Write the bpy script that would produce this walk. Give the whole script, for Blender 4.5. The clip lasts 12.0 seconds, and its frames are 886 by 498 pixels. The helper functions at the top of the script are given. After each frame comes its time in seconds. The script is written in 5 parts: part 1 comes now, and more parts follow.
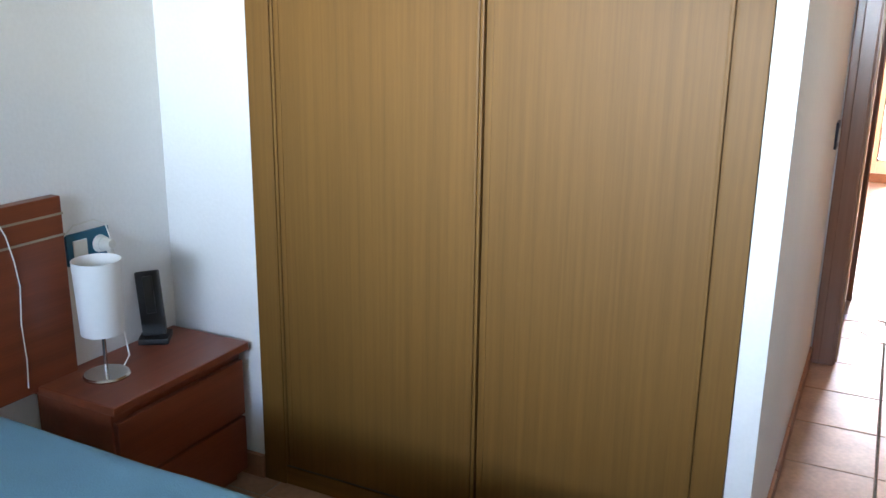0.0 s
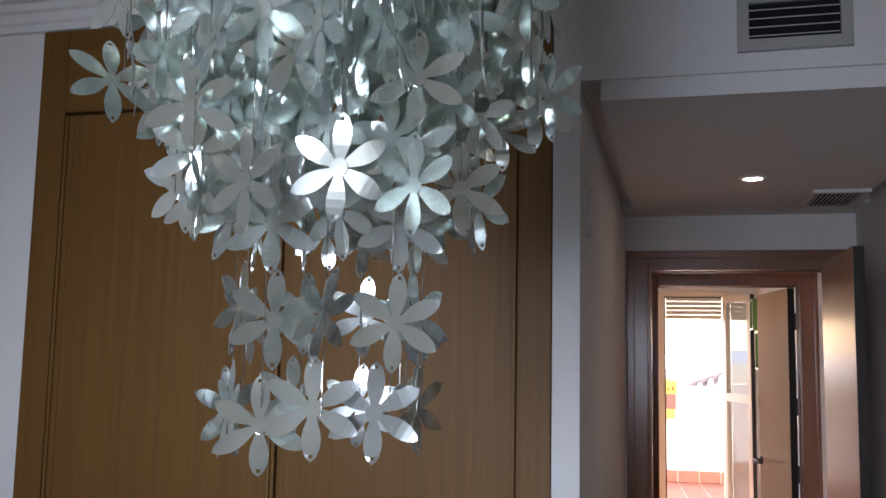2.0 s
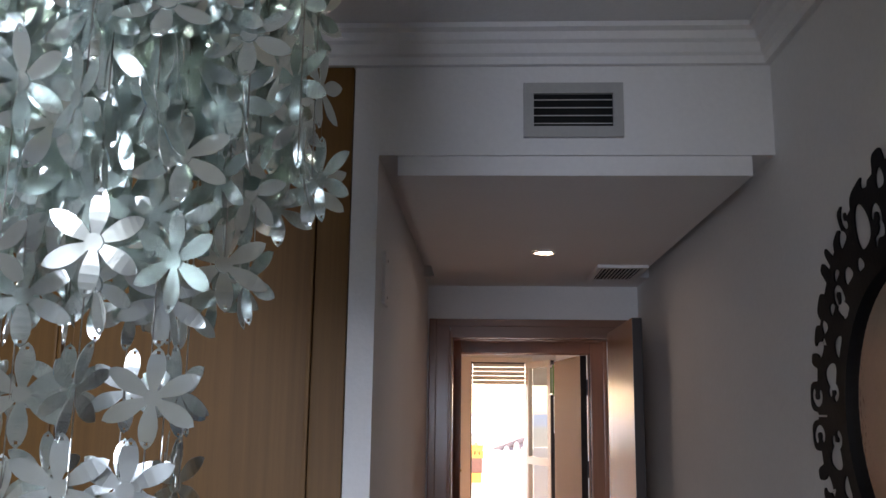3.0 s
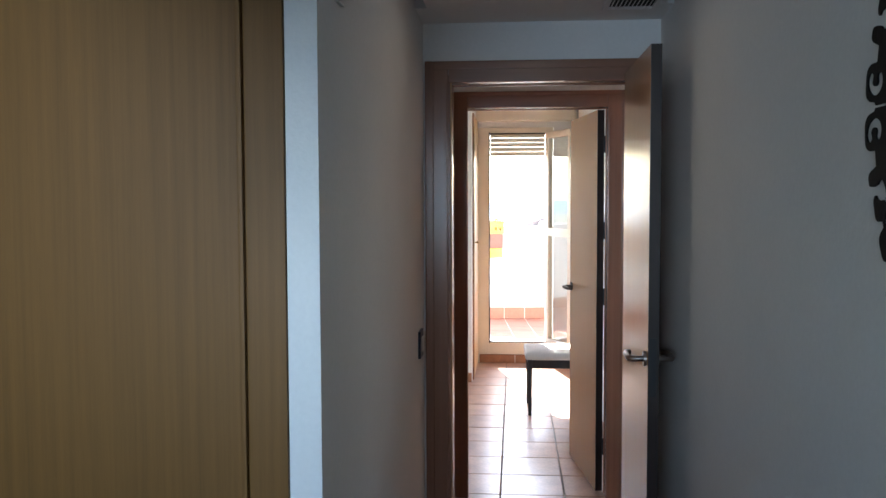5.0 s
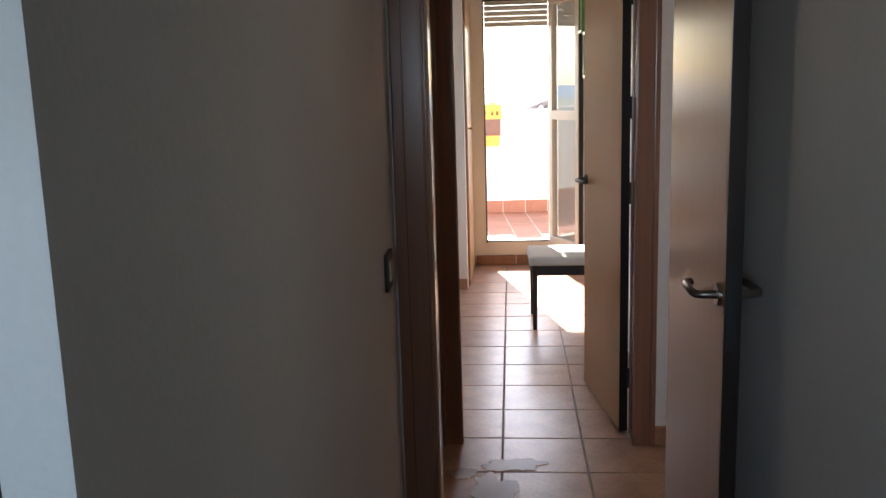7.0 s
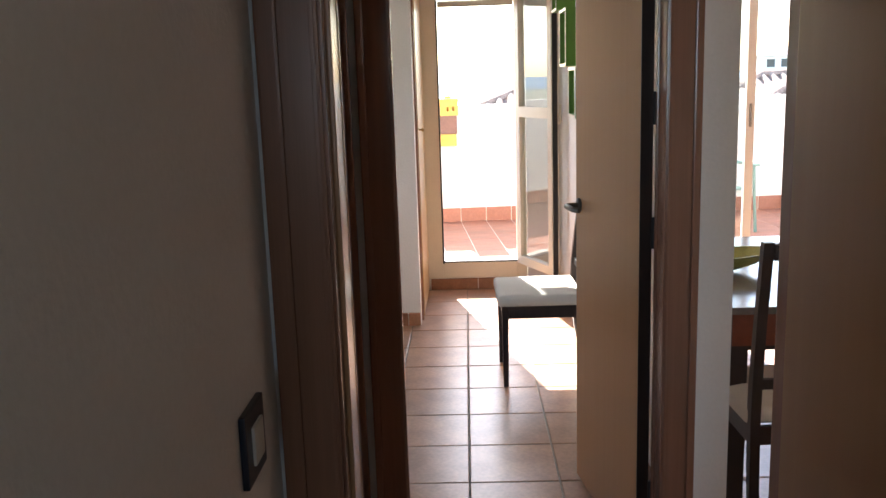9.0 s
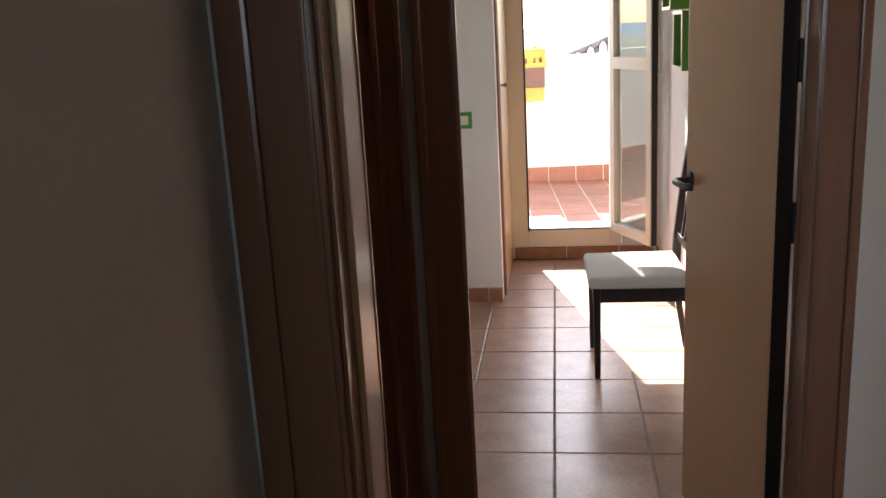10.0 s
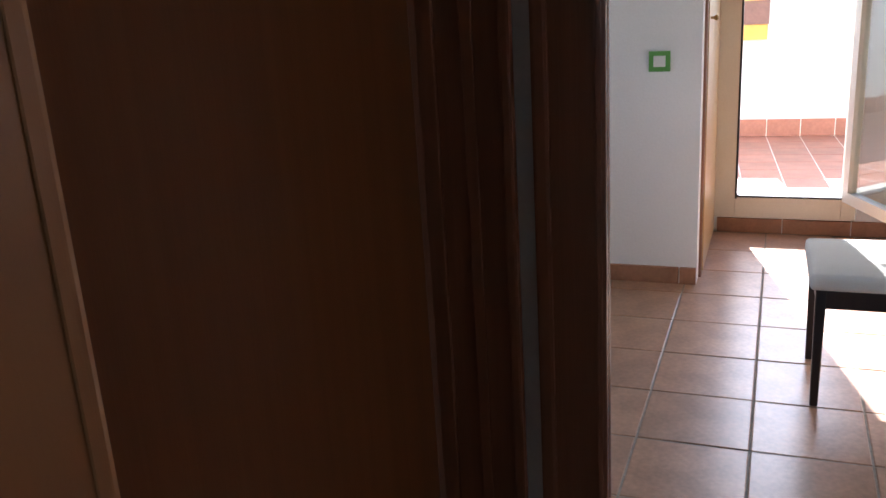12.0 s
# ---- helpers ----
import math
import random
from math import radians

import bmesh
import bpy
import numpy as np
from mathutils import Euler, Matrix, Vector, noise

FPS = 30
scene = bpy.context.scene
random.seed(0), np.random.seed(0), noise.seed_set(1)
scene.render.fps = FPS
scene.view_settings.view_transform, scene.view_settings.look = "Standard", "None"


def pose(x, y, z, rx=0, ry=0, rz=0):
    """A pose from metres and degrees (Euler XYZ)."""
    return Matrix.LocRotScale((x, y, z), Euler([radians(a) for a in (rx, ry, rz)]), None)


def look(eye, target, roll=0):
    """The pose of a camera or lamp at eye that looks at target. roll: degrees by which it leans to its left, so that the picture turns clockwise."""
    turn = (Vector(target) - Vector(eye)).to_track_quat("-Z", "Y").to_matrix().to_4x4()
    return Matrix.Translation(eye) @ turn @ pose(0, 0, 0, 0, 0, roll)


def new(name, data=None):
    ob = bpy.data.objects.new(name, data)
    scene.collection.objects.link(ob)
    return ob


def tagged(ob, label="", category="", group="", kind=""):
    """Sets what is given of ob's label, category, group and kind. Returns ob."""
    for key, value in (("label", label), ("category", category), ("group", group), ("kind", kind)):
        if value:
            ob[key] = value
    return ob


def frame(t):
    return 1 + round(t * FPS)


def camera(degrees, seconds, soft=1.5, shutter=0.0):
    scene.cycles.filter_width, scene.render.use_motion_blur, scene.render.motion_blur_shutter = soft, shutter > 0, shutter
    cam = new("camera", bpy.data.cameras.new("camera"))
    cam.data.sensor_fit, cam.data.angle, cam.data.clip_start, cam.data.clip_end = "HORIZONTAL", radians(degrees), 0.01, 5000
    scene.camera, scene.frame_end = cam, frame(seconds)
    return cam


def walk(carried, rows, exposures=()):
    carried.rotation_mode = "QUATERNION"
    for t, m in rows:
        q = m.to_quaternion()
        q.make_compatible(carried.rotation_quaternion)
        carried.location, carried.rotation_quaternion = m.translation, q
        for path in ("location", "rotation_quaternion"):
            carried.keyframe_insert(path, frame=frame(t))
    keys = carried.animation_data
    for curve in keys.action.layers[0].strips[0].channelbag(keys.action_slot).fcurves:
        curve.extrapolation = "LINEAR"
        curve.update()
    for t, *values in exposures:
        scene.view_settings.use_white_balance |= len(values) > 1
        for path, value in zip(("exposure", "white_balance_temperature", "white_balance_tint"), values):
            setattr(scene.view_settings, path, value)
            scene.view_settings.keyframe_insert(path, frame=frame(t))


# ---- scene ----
# camera and walk
cam = camera(53.71, 12.0)
ROWS = [
    (0.0, 0.207, 0.185, 1.465, 27.02, -15.35, -0.70),
    (0.5, 0.202, 0.186, 1.521, 25.29, -10.05, -0.80),
    (1.0, 0.203, 0.191, 1.578, 23.98, -5.25, -0.85),
    (1.5, 0.211, 0.193, 1.648, 21.16, -0.40, -0.70),
    (2.0, 0.231, 0.211, 1.701, 14.66, 6.14, -1.08),
    (2.5, 0.263, 0.173, 1.712, 7.45, 10.02, -1.59),
    (2.7, 0.273, 0.176, 1.714, 4.50, 10.95, -1.55),
    (4.3, 0.339, 0.356, 1.629, 0.54, 2.36, 0.18),
    (4.5, 0.356, 0.416, 1.611, 2.20, 1.08, 0.22),
    (5.0, 0.393, 0.577, 1.568, 4.66, -3.27, 0.19),
    (5.5, 0.346, 0.799, 1.545, 3.56, -5.36, 0.96),
    (6.0, 0.323, 1.038, 1.531, 2.80, -7.18, 1.92),
    (6.5, 0.377, 1.302, 1.518, 4.62, -9.09, 1.82),
    (8.5, 0.374, 2.452, 1.475, 2.75, -11.82, 0.54),
    (8.6, 0.371, 2.521, 1.475, 2.27, -11.58, 1.11),
    (9.0, 0.343, 2.767, 1.500, 1.41, -11.07, 1.81),
    (9.2, 0.341, 2.873, 1.497, 1.58, -11.05, 2.69),
    (9.5, 0.347, 3.025, 1.490, 3.14, -11.79, 2.72),
    (10.0, 0.353, 3.265, 1.499, 7.06, -13.99, 2.99),
    (10.5, 0.302, 3.471, 1.478, 7.18, -15.14, 3.13),
    (11.0, 0.292, 3.665, 1.454, 8.77, -16.40, 3.11),
    (11.2, 0.300, 3.732, 1.447, 10.85, -16.56, 3.27),
    (11.5, 0.328, 3.838, 1.446, 14.76, -16.61, 3.47),
    (11.8, 0.346, 3.943, 1.433, 18.89, -16.84, 3.49),
    (12.0, 0.352, 4.009, 1.411, 20.48, -16.94, 3.39),
]
EXPOSURES = [(0.0, 5.05, 6700, 17), (0.5, 4.2, 6800, 24), (1.0, 3.5, 6800, 28), (1.5, 3.15, 6800, 29), (2.0, 3.05, 6900, 30), (2.5, 2.9, 7100, 32), (4.5, 3.5, 6000, 12), (5.0, 3.35, 6000, 11), (5.5, 2.95, 6200, 12), (6.5, 2.6, 6500, 14), (8.5, 2.95, 6300, 12), (9.5, 2.45, 6600, 12), (10.5, 2.42, 6200, 12), (11.5, 2.38, 5900, 11), (12.0, 2.65, 5700, 11)]
walk(cam, [(t, pose(x, y, z, 90 + pitch, roll, yaw)) for t, x, y, z, yaw, pitch, roll in ROWS], EXPOSURES)

# ---- world and sun ----
SUN_ELEVATION = radians(36.3)
SUN_WAY = Vector((-0.248 * math.cos(SUN_ELEVATION), 0.969 * math.cos(SUN_ELEVATION), math.sin(SUN_ELEVATION)))
world = bpy.data.worlds.new("sky")
scene.world = world
world.use_nodes = True
wn = world.node_tree.nodes
sky = wn.new("ShaderNodeTexSky")
sky.sky_type = "NISHITA"
sky.sun_disc = False
sky.sun_elevation = SUN_ELEVATION
sky.sun_rotation = math.atan2(SUN_WAY.x, SUN_WAY.y)
wn["Background"].inputs["Strength"].default_value = 0.14
world.node_tree.links.new(sky.outputs[0], wn["Background"].inputs["Color"])
sun = new("sun", bpy.data.lights.new("sun", "SUN"))
sun.data.energy, sun.data.angle, sun.data.color = 5.0, radians(0.53), (1.0, 0.96, 0.89)
sun.matrix_world = look(SUN_WAY * 30, (0, 0, 0))
# sky light through the bedroom window behind the walker
win = new("bedroom_window_light", bpy.data.lights.new("bedroom_window_light", "AREA"))
win.data.shape, win.data.size, win.data.size_y = "RECTANGLE", 1.35, 0.62
win.data.energy, win.data.color = 0.85, (0.6, 0.8, 1.0)
win.data.spread = radians(48)
win.matrix_world = look((-0.45, -1.66, 1.7), (-0.45, 0.0, 1.68))
# the chandelier's bulbs
glow = new("chandelier_light", bpy.data.lights.new("chandelier_light", "POINT"))
glow.data.energy, glow.data.color, glow.data.shadow_soft_size = 0.4, (0.88, 1.0, 0.95), 0.03
glow.matrix_world = pose(-0.083, 0.985, 2.3)
# recessed corridor spot
spot = new("corridor_spot_light", bpy.data.lights.new("corridor_spot_light", "SPOT"))
spot.data.energy, spot.data.spot_size, spot.data.spot_blend, spot.data.color, spot.data.shadow_soft_size = 0.07, radians(110), 0.8, (1, 0.75, 0.5), 0.03
spot.matrix_world = look((0.489, 3.213, 2.25), (0.489, 3.213, 0))


# ---- materials ----
def mat(name, color, rough=0.5, metal=0.0, var=0.08, scale=6.0, bump=0.0, bump_scale=60.0, spec=0.5, random_tint=0.0, stretch=(1, 1, 1), dark=None):
    """Principled material with two scales of colour variation and fine relief."""
    m = bpy.data.materials.new(name)
    m.use_nodes = True
    n, l = m.node_tree.nodes, m.node_tree.links
    b = n["Principled BSDF"]
    b.inputs["Roughness"].default_value = rough
    b.inputs["Metallic"].default_value = metal
    b.inputs["Specular IOR Level"].default_value = spec
    co = n.new("ShaderNodeTexCoord")
    mp = n.new("ShaderNodeMapping")
    mp.inputs["Scale"].default_value = stretch
    l.new(co.outputs["Object"], mp.inputs["Vector"])
    big = n.new("ShaderNodeTexNoise")
    big.inputs["Scale"].default_value = scale
    big.inputs["Detail"].default_value = 6
    fine = n.new("ShaderNodeTexNoise")
    fine.inputs["Scale"].default_value = bump_scale
    fine.inputs["Detail"].default_value = 4
    l.new(mp.outputs[0], big.inputs["Vector"])
    l.new(mp.outputs[0], fine.inputs["Vector"])
    add = n.new("ShaderNodeMath")
    add.operation = "MULTIPLY_ADD"
    add.inputs[1].default_value = 0.35
    l.new(fine.outputs["Fac"], add.inputs[0])
    half = n.new("ShaderNodeMath")
    half.operation = "MULTIPLY"
    half.inputs[1].default_value = 0.65
    l.new(big.outputs["Fac"], half.inputs[0])
    l.new(half.outputs[0], add.inputs[2])
    ramp = n.new("ShaderNodeValToRGB")
    lo = dark if dark else tuple(c * (1 - 2.2 * var) for c in color)
    hi = tuple(min(1, c * (1 + 1.2 * var)) for c in color)
    ramp.color_ramp.elements[0].position, ramp.color_ramp.elements[0].color = 0.3, (*lo, 1)
    ramp.color_ramp.elements[1].position, ramp.color_ramp.elements[1].color = 0.68, (*hi, 1)
    l.new(add.outputs[0], ramp.inputs[0])
    out = ramp.outputs[0]
    if random_tint:
        oi = n.new("ShaderNodeObjectInfo")
        hsv = n.new("ShaderNodeHueSaturation")
        mr = n.new("ShaderNodeMapRange")
        mr.inputs["To Min"].default_value, mr.inputs["To Max"].default_value = 1 - random_tint, 1 + random_tint
        l.new(oi.outputs["Random"], mr.inputs["Value"])
        l.new(mr.outputs[0], hsv.inputs["Value"])
        l.new(out, hsv.inputs["Color"])
        out = hsv.outputs[0]
    l.new(out, b.inputs["Base Color"])
    if bump:
        bp = n.new("ShaderNodeBump")
        bp.inputs["Strength"].default_value = bump
        bp.inputs["Distance"].default_value = 0.004
        l.new(fine.outputs["Fac"], bp.inputs["Height"])
        l.new(bp.outputs[0], b.inputs["Normal"])
    return m


def wood(name, color, dark, rough=0.4, grain=1.0, along="z", spec=0.5):
    """Straight-grained veneer: fine streaks along one axis over broader bands."""
    st = {"z": (85, 85, 1.4), "y": (85, 1.4, 85), "x": (1.4, 85, 85)}[along]
    m = mat(name, color, rough, 0, 0.035, 0.45 * grain, 0.03, 5.0 * grain, spec, 0, st, dark)
    return m


def glass(name, tint=(0.95, 0.98, 0.97), rough=0.0):
    m = bpy.data.materials.new(name)
    m.use_nodes = True
    b = m.node_tree.nodes["Principled BSDF"]
    b.inputs["Base Color"].default_value = (*tint, 1)
    b.inputs["Transmission Weight"].default_value = 1
    b.inputs["Roughness"].default_value = rough
    b.inputs["IOR"].default_value = 1.25
    return m


def window_glass(name):
    """Thin clear pane: light passes straight through, with a faint gloss."""
    m = bpy.data.materials.new(name)
    m.use_nodes = True
    n, l = m.node_tree.nodes, m.node_tree.links
    n.remove(n["Principled BSDF"])
    tr, gl, mix = n.new("ShaderNodeBsdfTransparent"), n.new("ShaderNodeBsdfGlossy"), n.new("ShaderNodeMixShader")
    tr.inputs["Color"].default_value = (0.95, 0.975, 0.96, 1)
    gl.inputs["Roughness"].default_value = 0.01
    mix.inputs[0].default_value = 0.15
    l.new(tr.outputs[0], mix.inputs[1])
    l.new(gl.outputs[0], mix.inputs[2])
    l.new(mix.outputs[0], n["Material Output"].inputs["Surface"])
    return m


def plain(name, color, rough=0.5, metal=0.0, emit=0.0):
    m = mat(name, color, rough, metal, 0.05, 9.0, 0.03, 120.0)
    if emit:
        b = m.node_tree.nodes["Principled BSDF"]
        b.inputs["Emission Color"].default_value = (*color, 1)
        b.inputs["Emission Strength"].default_value = emit
    return m


WHITE = mat("white_wall_paint", (0.78, 0.77, 0.75), 0.75, 0, 0.03, 1.6, 0.25, 90)
CEIL = mat("white_ceiling_paint", (0.8, 0.79, 0.77), 0.8, 0, 0.03, 1.2, 0.15, 80)
CREAM_PLASTER = mat("terrace_plaster", (0.8, 0.76, 0.68), 0.85, 0, 0.05, 1.8, 0.5, 45)
OAK = wood("wardrobe_oak_veneer", (0.182, 0.085, 0.018), (0.134, 0.062, 0.0128), 0.5, 2.3, "z", 0.25)
OAK_X = wood("wardrobe_oak_veneer_across", (0.2, 0.094, 0.02), (0.135, 0.062, 0.0125), 0.5, 1.0, "x", 0.25)
DOOR = wood("reddish_door_veneer", (0.26, 0.122, 0.073), (0.215, 0.1, 0.058), 0.24)
DOOR_X = wood("reddish_door_veneer_across", (0.26, 0.122, 0.073), (0.215, 0.1, 0.058), 0.24, 1.0, "x")
DOOR_Y = wood("reddish_door_veneer_along", (0.26, 0.122, 0.073), (0.215, 0.1, 0.058), 0.24, 1.0, "y")
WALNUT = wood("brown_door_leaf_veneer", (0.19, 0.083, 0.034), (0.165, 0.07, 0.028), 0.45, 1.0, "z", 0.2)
LEAF = wood("honey_door_leaf_veneer", (0.405, 0.213, 0.096), (0.395, 0.206, 0.092), 0.26)
CHERRY = wood("cherry_furniture_veneer", (0.24, 0.058, 0.024), (0.17, 0.04, 0.018), 0.3, 0.8, "y")
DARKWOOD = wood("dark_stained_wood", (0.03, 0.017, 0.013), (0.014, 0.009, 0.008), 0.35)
TILE = mat("terracotta_floor_tile", (0.45, 0.257, 0.158), 0.3, 0, 0.16, 7.0, 0.08, 55, 0.75, 0.09)
GROUT = mat("grey_floor_grout", (0.36, 0.32, 0.27), 0.85, 0, 0.15, 25, 0.5, 150)
SKIRT = mat("terracotta_skirting_tile", (0.34, 0.165, 0.09), 0.6, 0, 0.14, 9.0, 0.15, 60, 0.5, 0.08)
REDTILE = mat("red_terrace_tile", (0.34, 0.13, 0.075), 0.5, 0, 0.15, 6.0, 0.25, 55, 0.5, 0.08)
WHITEGROUT = mat("pale_terrace_grout", (0.7, 0.62, 0.52), 0.85, 0, 0.1, 20, 0.4, 120)
ALU = mat("cream_lacquered_aluminium", (0.74, 0.68, 0.56), 0.35, 0, 0.04, 4, 0.05, 90)
GASKET = plain("black_rubber_gasket", (0.015, 0.015, 0.016), 0.6)
STEEL = plain("worn_brown_steel", (0.2, 0.17, 0.15), 0.3, 1.0)
CHROME = plain("satin_chrome", (0.55, 0.53, 0.5), 0.22, 1.0)
DARKMETAL = plain("dark_bronze_metal", (0.1, 0.09, 0.08), 0.4, 0.8)
GLASS = window_glass("clear_glass")
MIRROR = plain("warm_silvered_mirror", (0.93, 0.87, 0.77), 0.01, 1.0)


# ---- building helpers ----
def box(bm, x0, y0, z0, x1, y1, z1):
    c = ((x0 + x1) / 2, (y0 + y1) / 2, (z0 + z1) / 2)
    m = Matrix.LocRotScale(c, None, (abs(x1 - x0), abs(y1 - y0), abs(z1 - z0)))
    return bmesh.ops.create_cube(bm, size=1, matrix=m)["verts"]


def boxes(*dims):
    bm = bmesh.new()
    for d in dims:
        box(bm, *d)
    return bm


def soft_box(x0, y0, z0, x1, y1, z1, r=0.004, seg=2):
    bm = boxes((x0, y0, z0, x1, y1, z1))
    bmesh.ops.bevel(bm, geom=bm.edges[:], offset=r, segments=seg, profile=0.7, affect="EDGES")
    return bm


def cyl(bm, p0, p1, r0, r1=None, seg=20, caps=True):
    a, b = Vector(p0), Vector(p1)
    d = b - a
    m = Matrix.Translation((a + b) / 2) @ d.to_track_quat("Z", "Y").to_matrix().to_4x4()
    return bmesh.ops.create_cone(bm, cap_ends=caps, segments=seg, radius1=r0, radius2=r0 if r1 is None else r1, depth=d.length, matrix=m)["verts"]


def mesh_from(bm, name, material, smooth=False):
    me = bpy.data.meshes.new(name)
    bm.normal_update()
    bm.to_mesh(me)
    bm.free()
    me.materials.append(material)
    if smooth:
        for p in me.polygons:
            p.use_smooth = True
        me.set_sharp_from_angle(angle=radians(40))
    return me


def part(name, bm, material, parent=None, label="", smooth=False):
    """Link a bmesh as one mesh object under a thing or part; geometry is in the parent's space."""
    ob = new(name, mesh_from(bm, name, material, smooth))
    if parent is not None:
        ob.parent = parent
    return tagged(ob, label)


def thing(name, label, category, m=None, group="", kind=""):
    ob = new(name)
    ob.empty_display_size = 0.1
    if m is not None:
        ob.matrix_world = m
    return tagged(ob, label, category, group, kind)


def structure(name, bm, material, label, category, smooth=False):
    return tagged(part(name, bm, material, None, "", smooth), label, category, "", "structure")


def tube(pts, r, name_curve="tube", seg=8):
    """Round tube along a polyline, as a bmesh."""
    bm = bmesh.new()
    rings = []
    P = [Vector(p) for p in pts]
    for i, p in enumerate(P):
        d = (P[min(i + 1, len(P) - 1)] - P[max(i - 1, 0)]).normalized()
        q = d.to_track_quat("Z", "Y")
        rings.append([bm.verts.new(p + q @ Vector((r * math.cos(2 * math.pi * k / seg), r * math.sin(2 * math.pi * k / seg), 0))) for k in range(seg)])
    for a, b in zip(rings, rings[1:]):
        for k in range(seg):
            bm.faces.new((a[k], a[(k + 1) % seg], b[(k + 1) % seg], b[k]))
    bm.faces.new(rings[0][::-1])
    bm.faces.new(rings[-1])
    return bm


# ---- plan ----
X_HEAD, X_RIGHT, X_COR = -1.78, 0.961, 0.029      # headboard wall, right wall, corridor's left wall
Y_BACK, Y_WARD, Y_DOOR, Y_HALL, Y_SECOND = -1.6, 2.19, 4.085, 4.205, 5.1
Y_SECOND2, Y_TERR, Y_OUT = 5.2, 8.913, 9.06
Z_BED, Z_SOFFIT, Z_COR, Z_ROOM = 2.62, 2.309, 2.262, 2.48
X_PART, X_PART2, X_DIN = 0.985, 1.056, 4.6        # partition to the dining room
FLOOR_T = 0.34

# floor bed of grout under all rooms; the tiles lie on it
structure("floor", boxes((-1.9, -1.72, -0.12, 1.056, 4.2, -0.0035), (-0.16, 4.2, -0.12, 4.72, 5.1, -0.0035), (-1.32, 5.1, -0.12, 4.72, 9.04, -0.0035)), GROUT, "grey grout bed under terracotta floor tiles", "floor")
# bedroom walls
structure("wall_headboard", boxes((X_HEAD - 0.12, Y_BACK - 0.12, 0, X_HEAD, Y_WARD + 0.7, Z_BED)), WHITE, "white painted bedroom wall behind the headboard", "wall")
structure("wall_bedroom_back", boxes((X_HEAD, Y_BACK - 0.12, 0, -1.15, Y_BACK, Z_BED), (0.25, Y_BACK - 0.12, 0, X_RIGHT, Y_BACK, Z_BED), (-1.15, Y_BACK - 0.12, 0, 0.25, Y_BACK, 1.37), (-1.15, Y_BACK - 0.12, 2.03, 0.25, Y_BACK, Z_BED)), WHITE, "white painted wall with a window opening", "wall")
structure("wall_right", boxes((X_RIGHT, Y_BACK - 0.12, 0, X_RIGHT + 0.095, Y_HALL, Z_BED + 0.1)), WHITE, "white painted wall running into the corridor", "wall")
structure("wall_wardrobe_side", boxes((X_HEAD, Y_WARD, 0, -1.434, Y_WARD + 0.06, Z_BED)), WHITE, "white painted wall strip beside the wardrobe", "wall")
structure("wall_corridor_left", boxes((-0.033, Y_WARD, 0, X_COR, Y_DOOR, Z_BED), (-1.78, Y_WARD + 0.64, 0, -0.033, Y_WARD + 0.7, Z_BED)), WHITE, "white painted corridor wall", "wall")
# wall with the bedroom door: opening 0.125..0.835, 2.05 high
structure("wall_bedroom_door", boxes((X_COR - 0.06, Y_DOOR, 0, 0.10, Y_HALL, Z_BED), (0.906, Y_DOOR, 0, X_RIGHT, Y_HALL, Z_BED), (0.10, Y_DOOR, 2.062, 0.906, Y_HALL, Z_BED)), WHITE, "white painted wall round the bedroom door", "wall")
structure("wall_dining_back", boxes((X_RIGHT + 0.095, Y_DOOR, 0, X_DIN, Y_HALL, Z_ROOM + 0.1)), WHITE, "white painted dining room wall", "wall")
# hall left wall with a door, opening y 4.24..5.08, the leaf set back
structure("wall_hall_left", boxes((-0.14, Y_HALL, 0, 0.03, 4.235, Z_ROOM), (-0.14, 5.085, 0, 0.03, Y_SECOND, Z_ROOM), (-0.14, 4.235, 2.055, 0.03, 5.085, Z_ROOM)), WHITE, "white painted hall wall", "wall")
# wall with the second door: opening 0.13..0.885
structure("wall_second_door", boxes((-1.2, Y_SECOND, 0, 0.1, Y_SECOND2, Z_ROOM), (0.885, Y_SECOND, 0, X_PART2, Y_SECOND2, Z_ROOM), (0.1, Y_SECOND, 2.062, 0.885, Y_SECOND2, Z_ROOM)), WHITE, "white painted wall round the second door", "wall")
structure("wall_partition", boxes((X_PART, Y_SECOND2, 0, X_PART2, Y_TERR, Z_ROOM)), WHITE, "white painted partition wall", "wall")
structure("wall_room_left", boxes((-1.32, Y_SECOND2, 0, -1.2, 5.9, Z_ROOM), (-1.32, 6.7, 0, -1.2, 8.1, Z_ROOM), (-1.32, 5.9, 0, -1.2, 6.7, 1.0), (-1.32, 5.9, 2.1, -1.2, 6.7, Z_ROOM)), WHITE, "white painted side wall with a window opening", "wall")
structure("wall_pier", boxes((-1.2, 8.0, 0, 0.033, 8.1, Z_ROOM), (-1.2, 8.1, 0, -0.5, Y_TERR, Z_ROOM)), WHITE, "white painted pier beside the cupboard", "wall")
# terrace facade, with the balcony door opening and the dining room's sliding door opening
structure("wall_terrace", boxes((-1.3, Y_TERR, 0, 0.03, Y_OUT, 2.75), (0.03, Y_TERR, 0, 0.76, Y_OUT, 0.084), (0.76, Y_TERR, 0, 1.3, Y_OUT, 2.75), (0.03, Y_TERR, 2.24, 0.76, Y_OUT, 2.75), (1.3, Y_TERR, 2.2, 3.5, Y_OUT, 2.75), (3.5, Y_TERR, 0, 4.8, Y_OUT, 2.75)), WHITE, "white plastered wall towards the terrace", "wall")
# added out of view to cut the dining room's light in the hall
structure("wall_hall_right", boxes((1.0, Y_HALL, 0, X_PART2, 4.45, Z_ROOM)), WHITE, "unseen white wall stub added to hold dining room light off the hall", "wall")
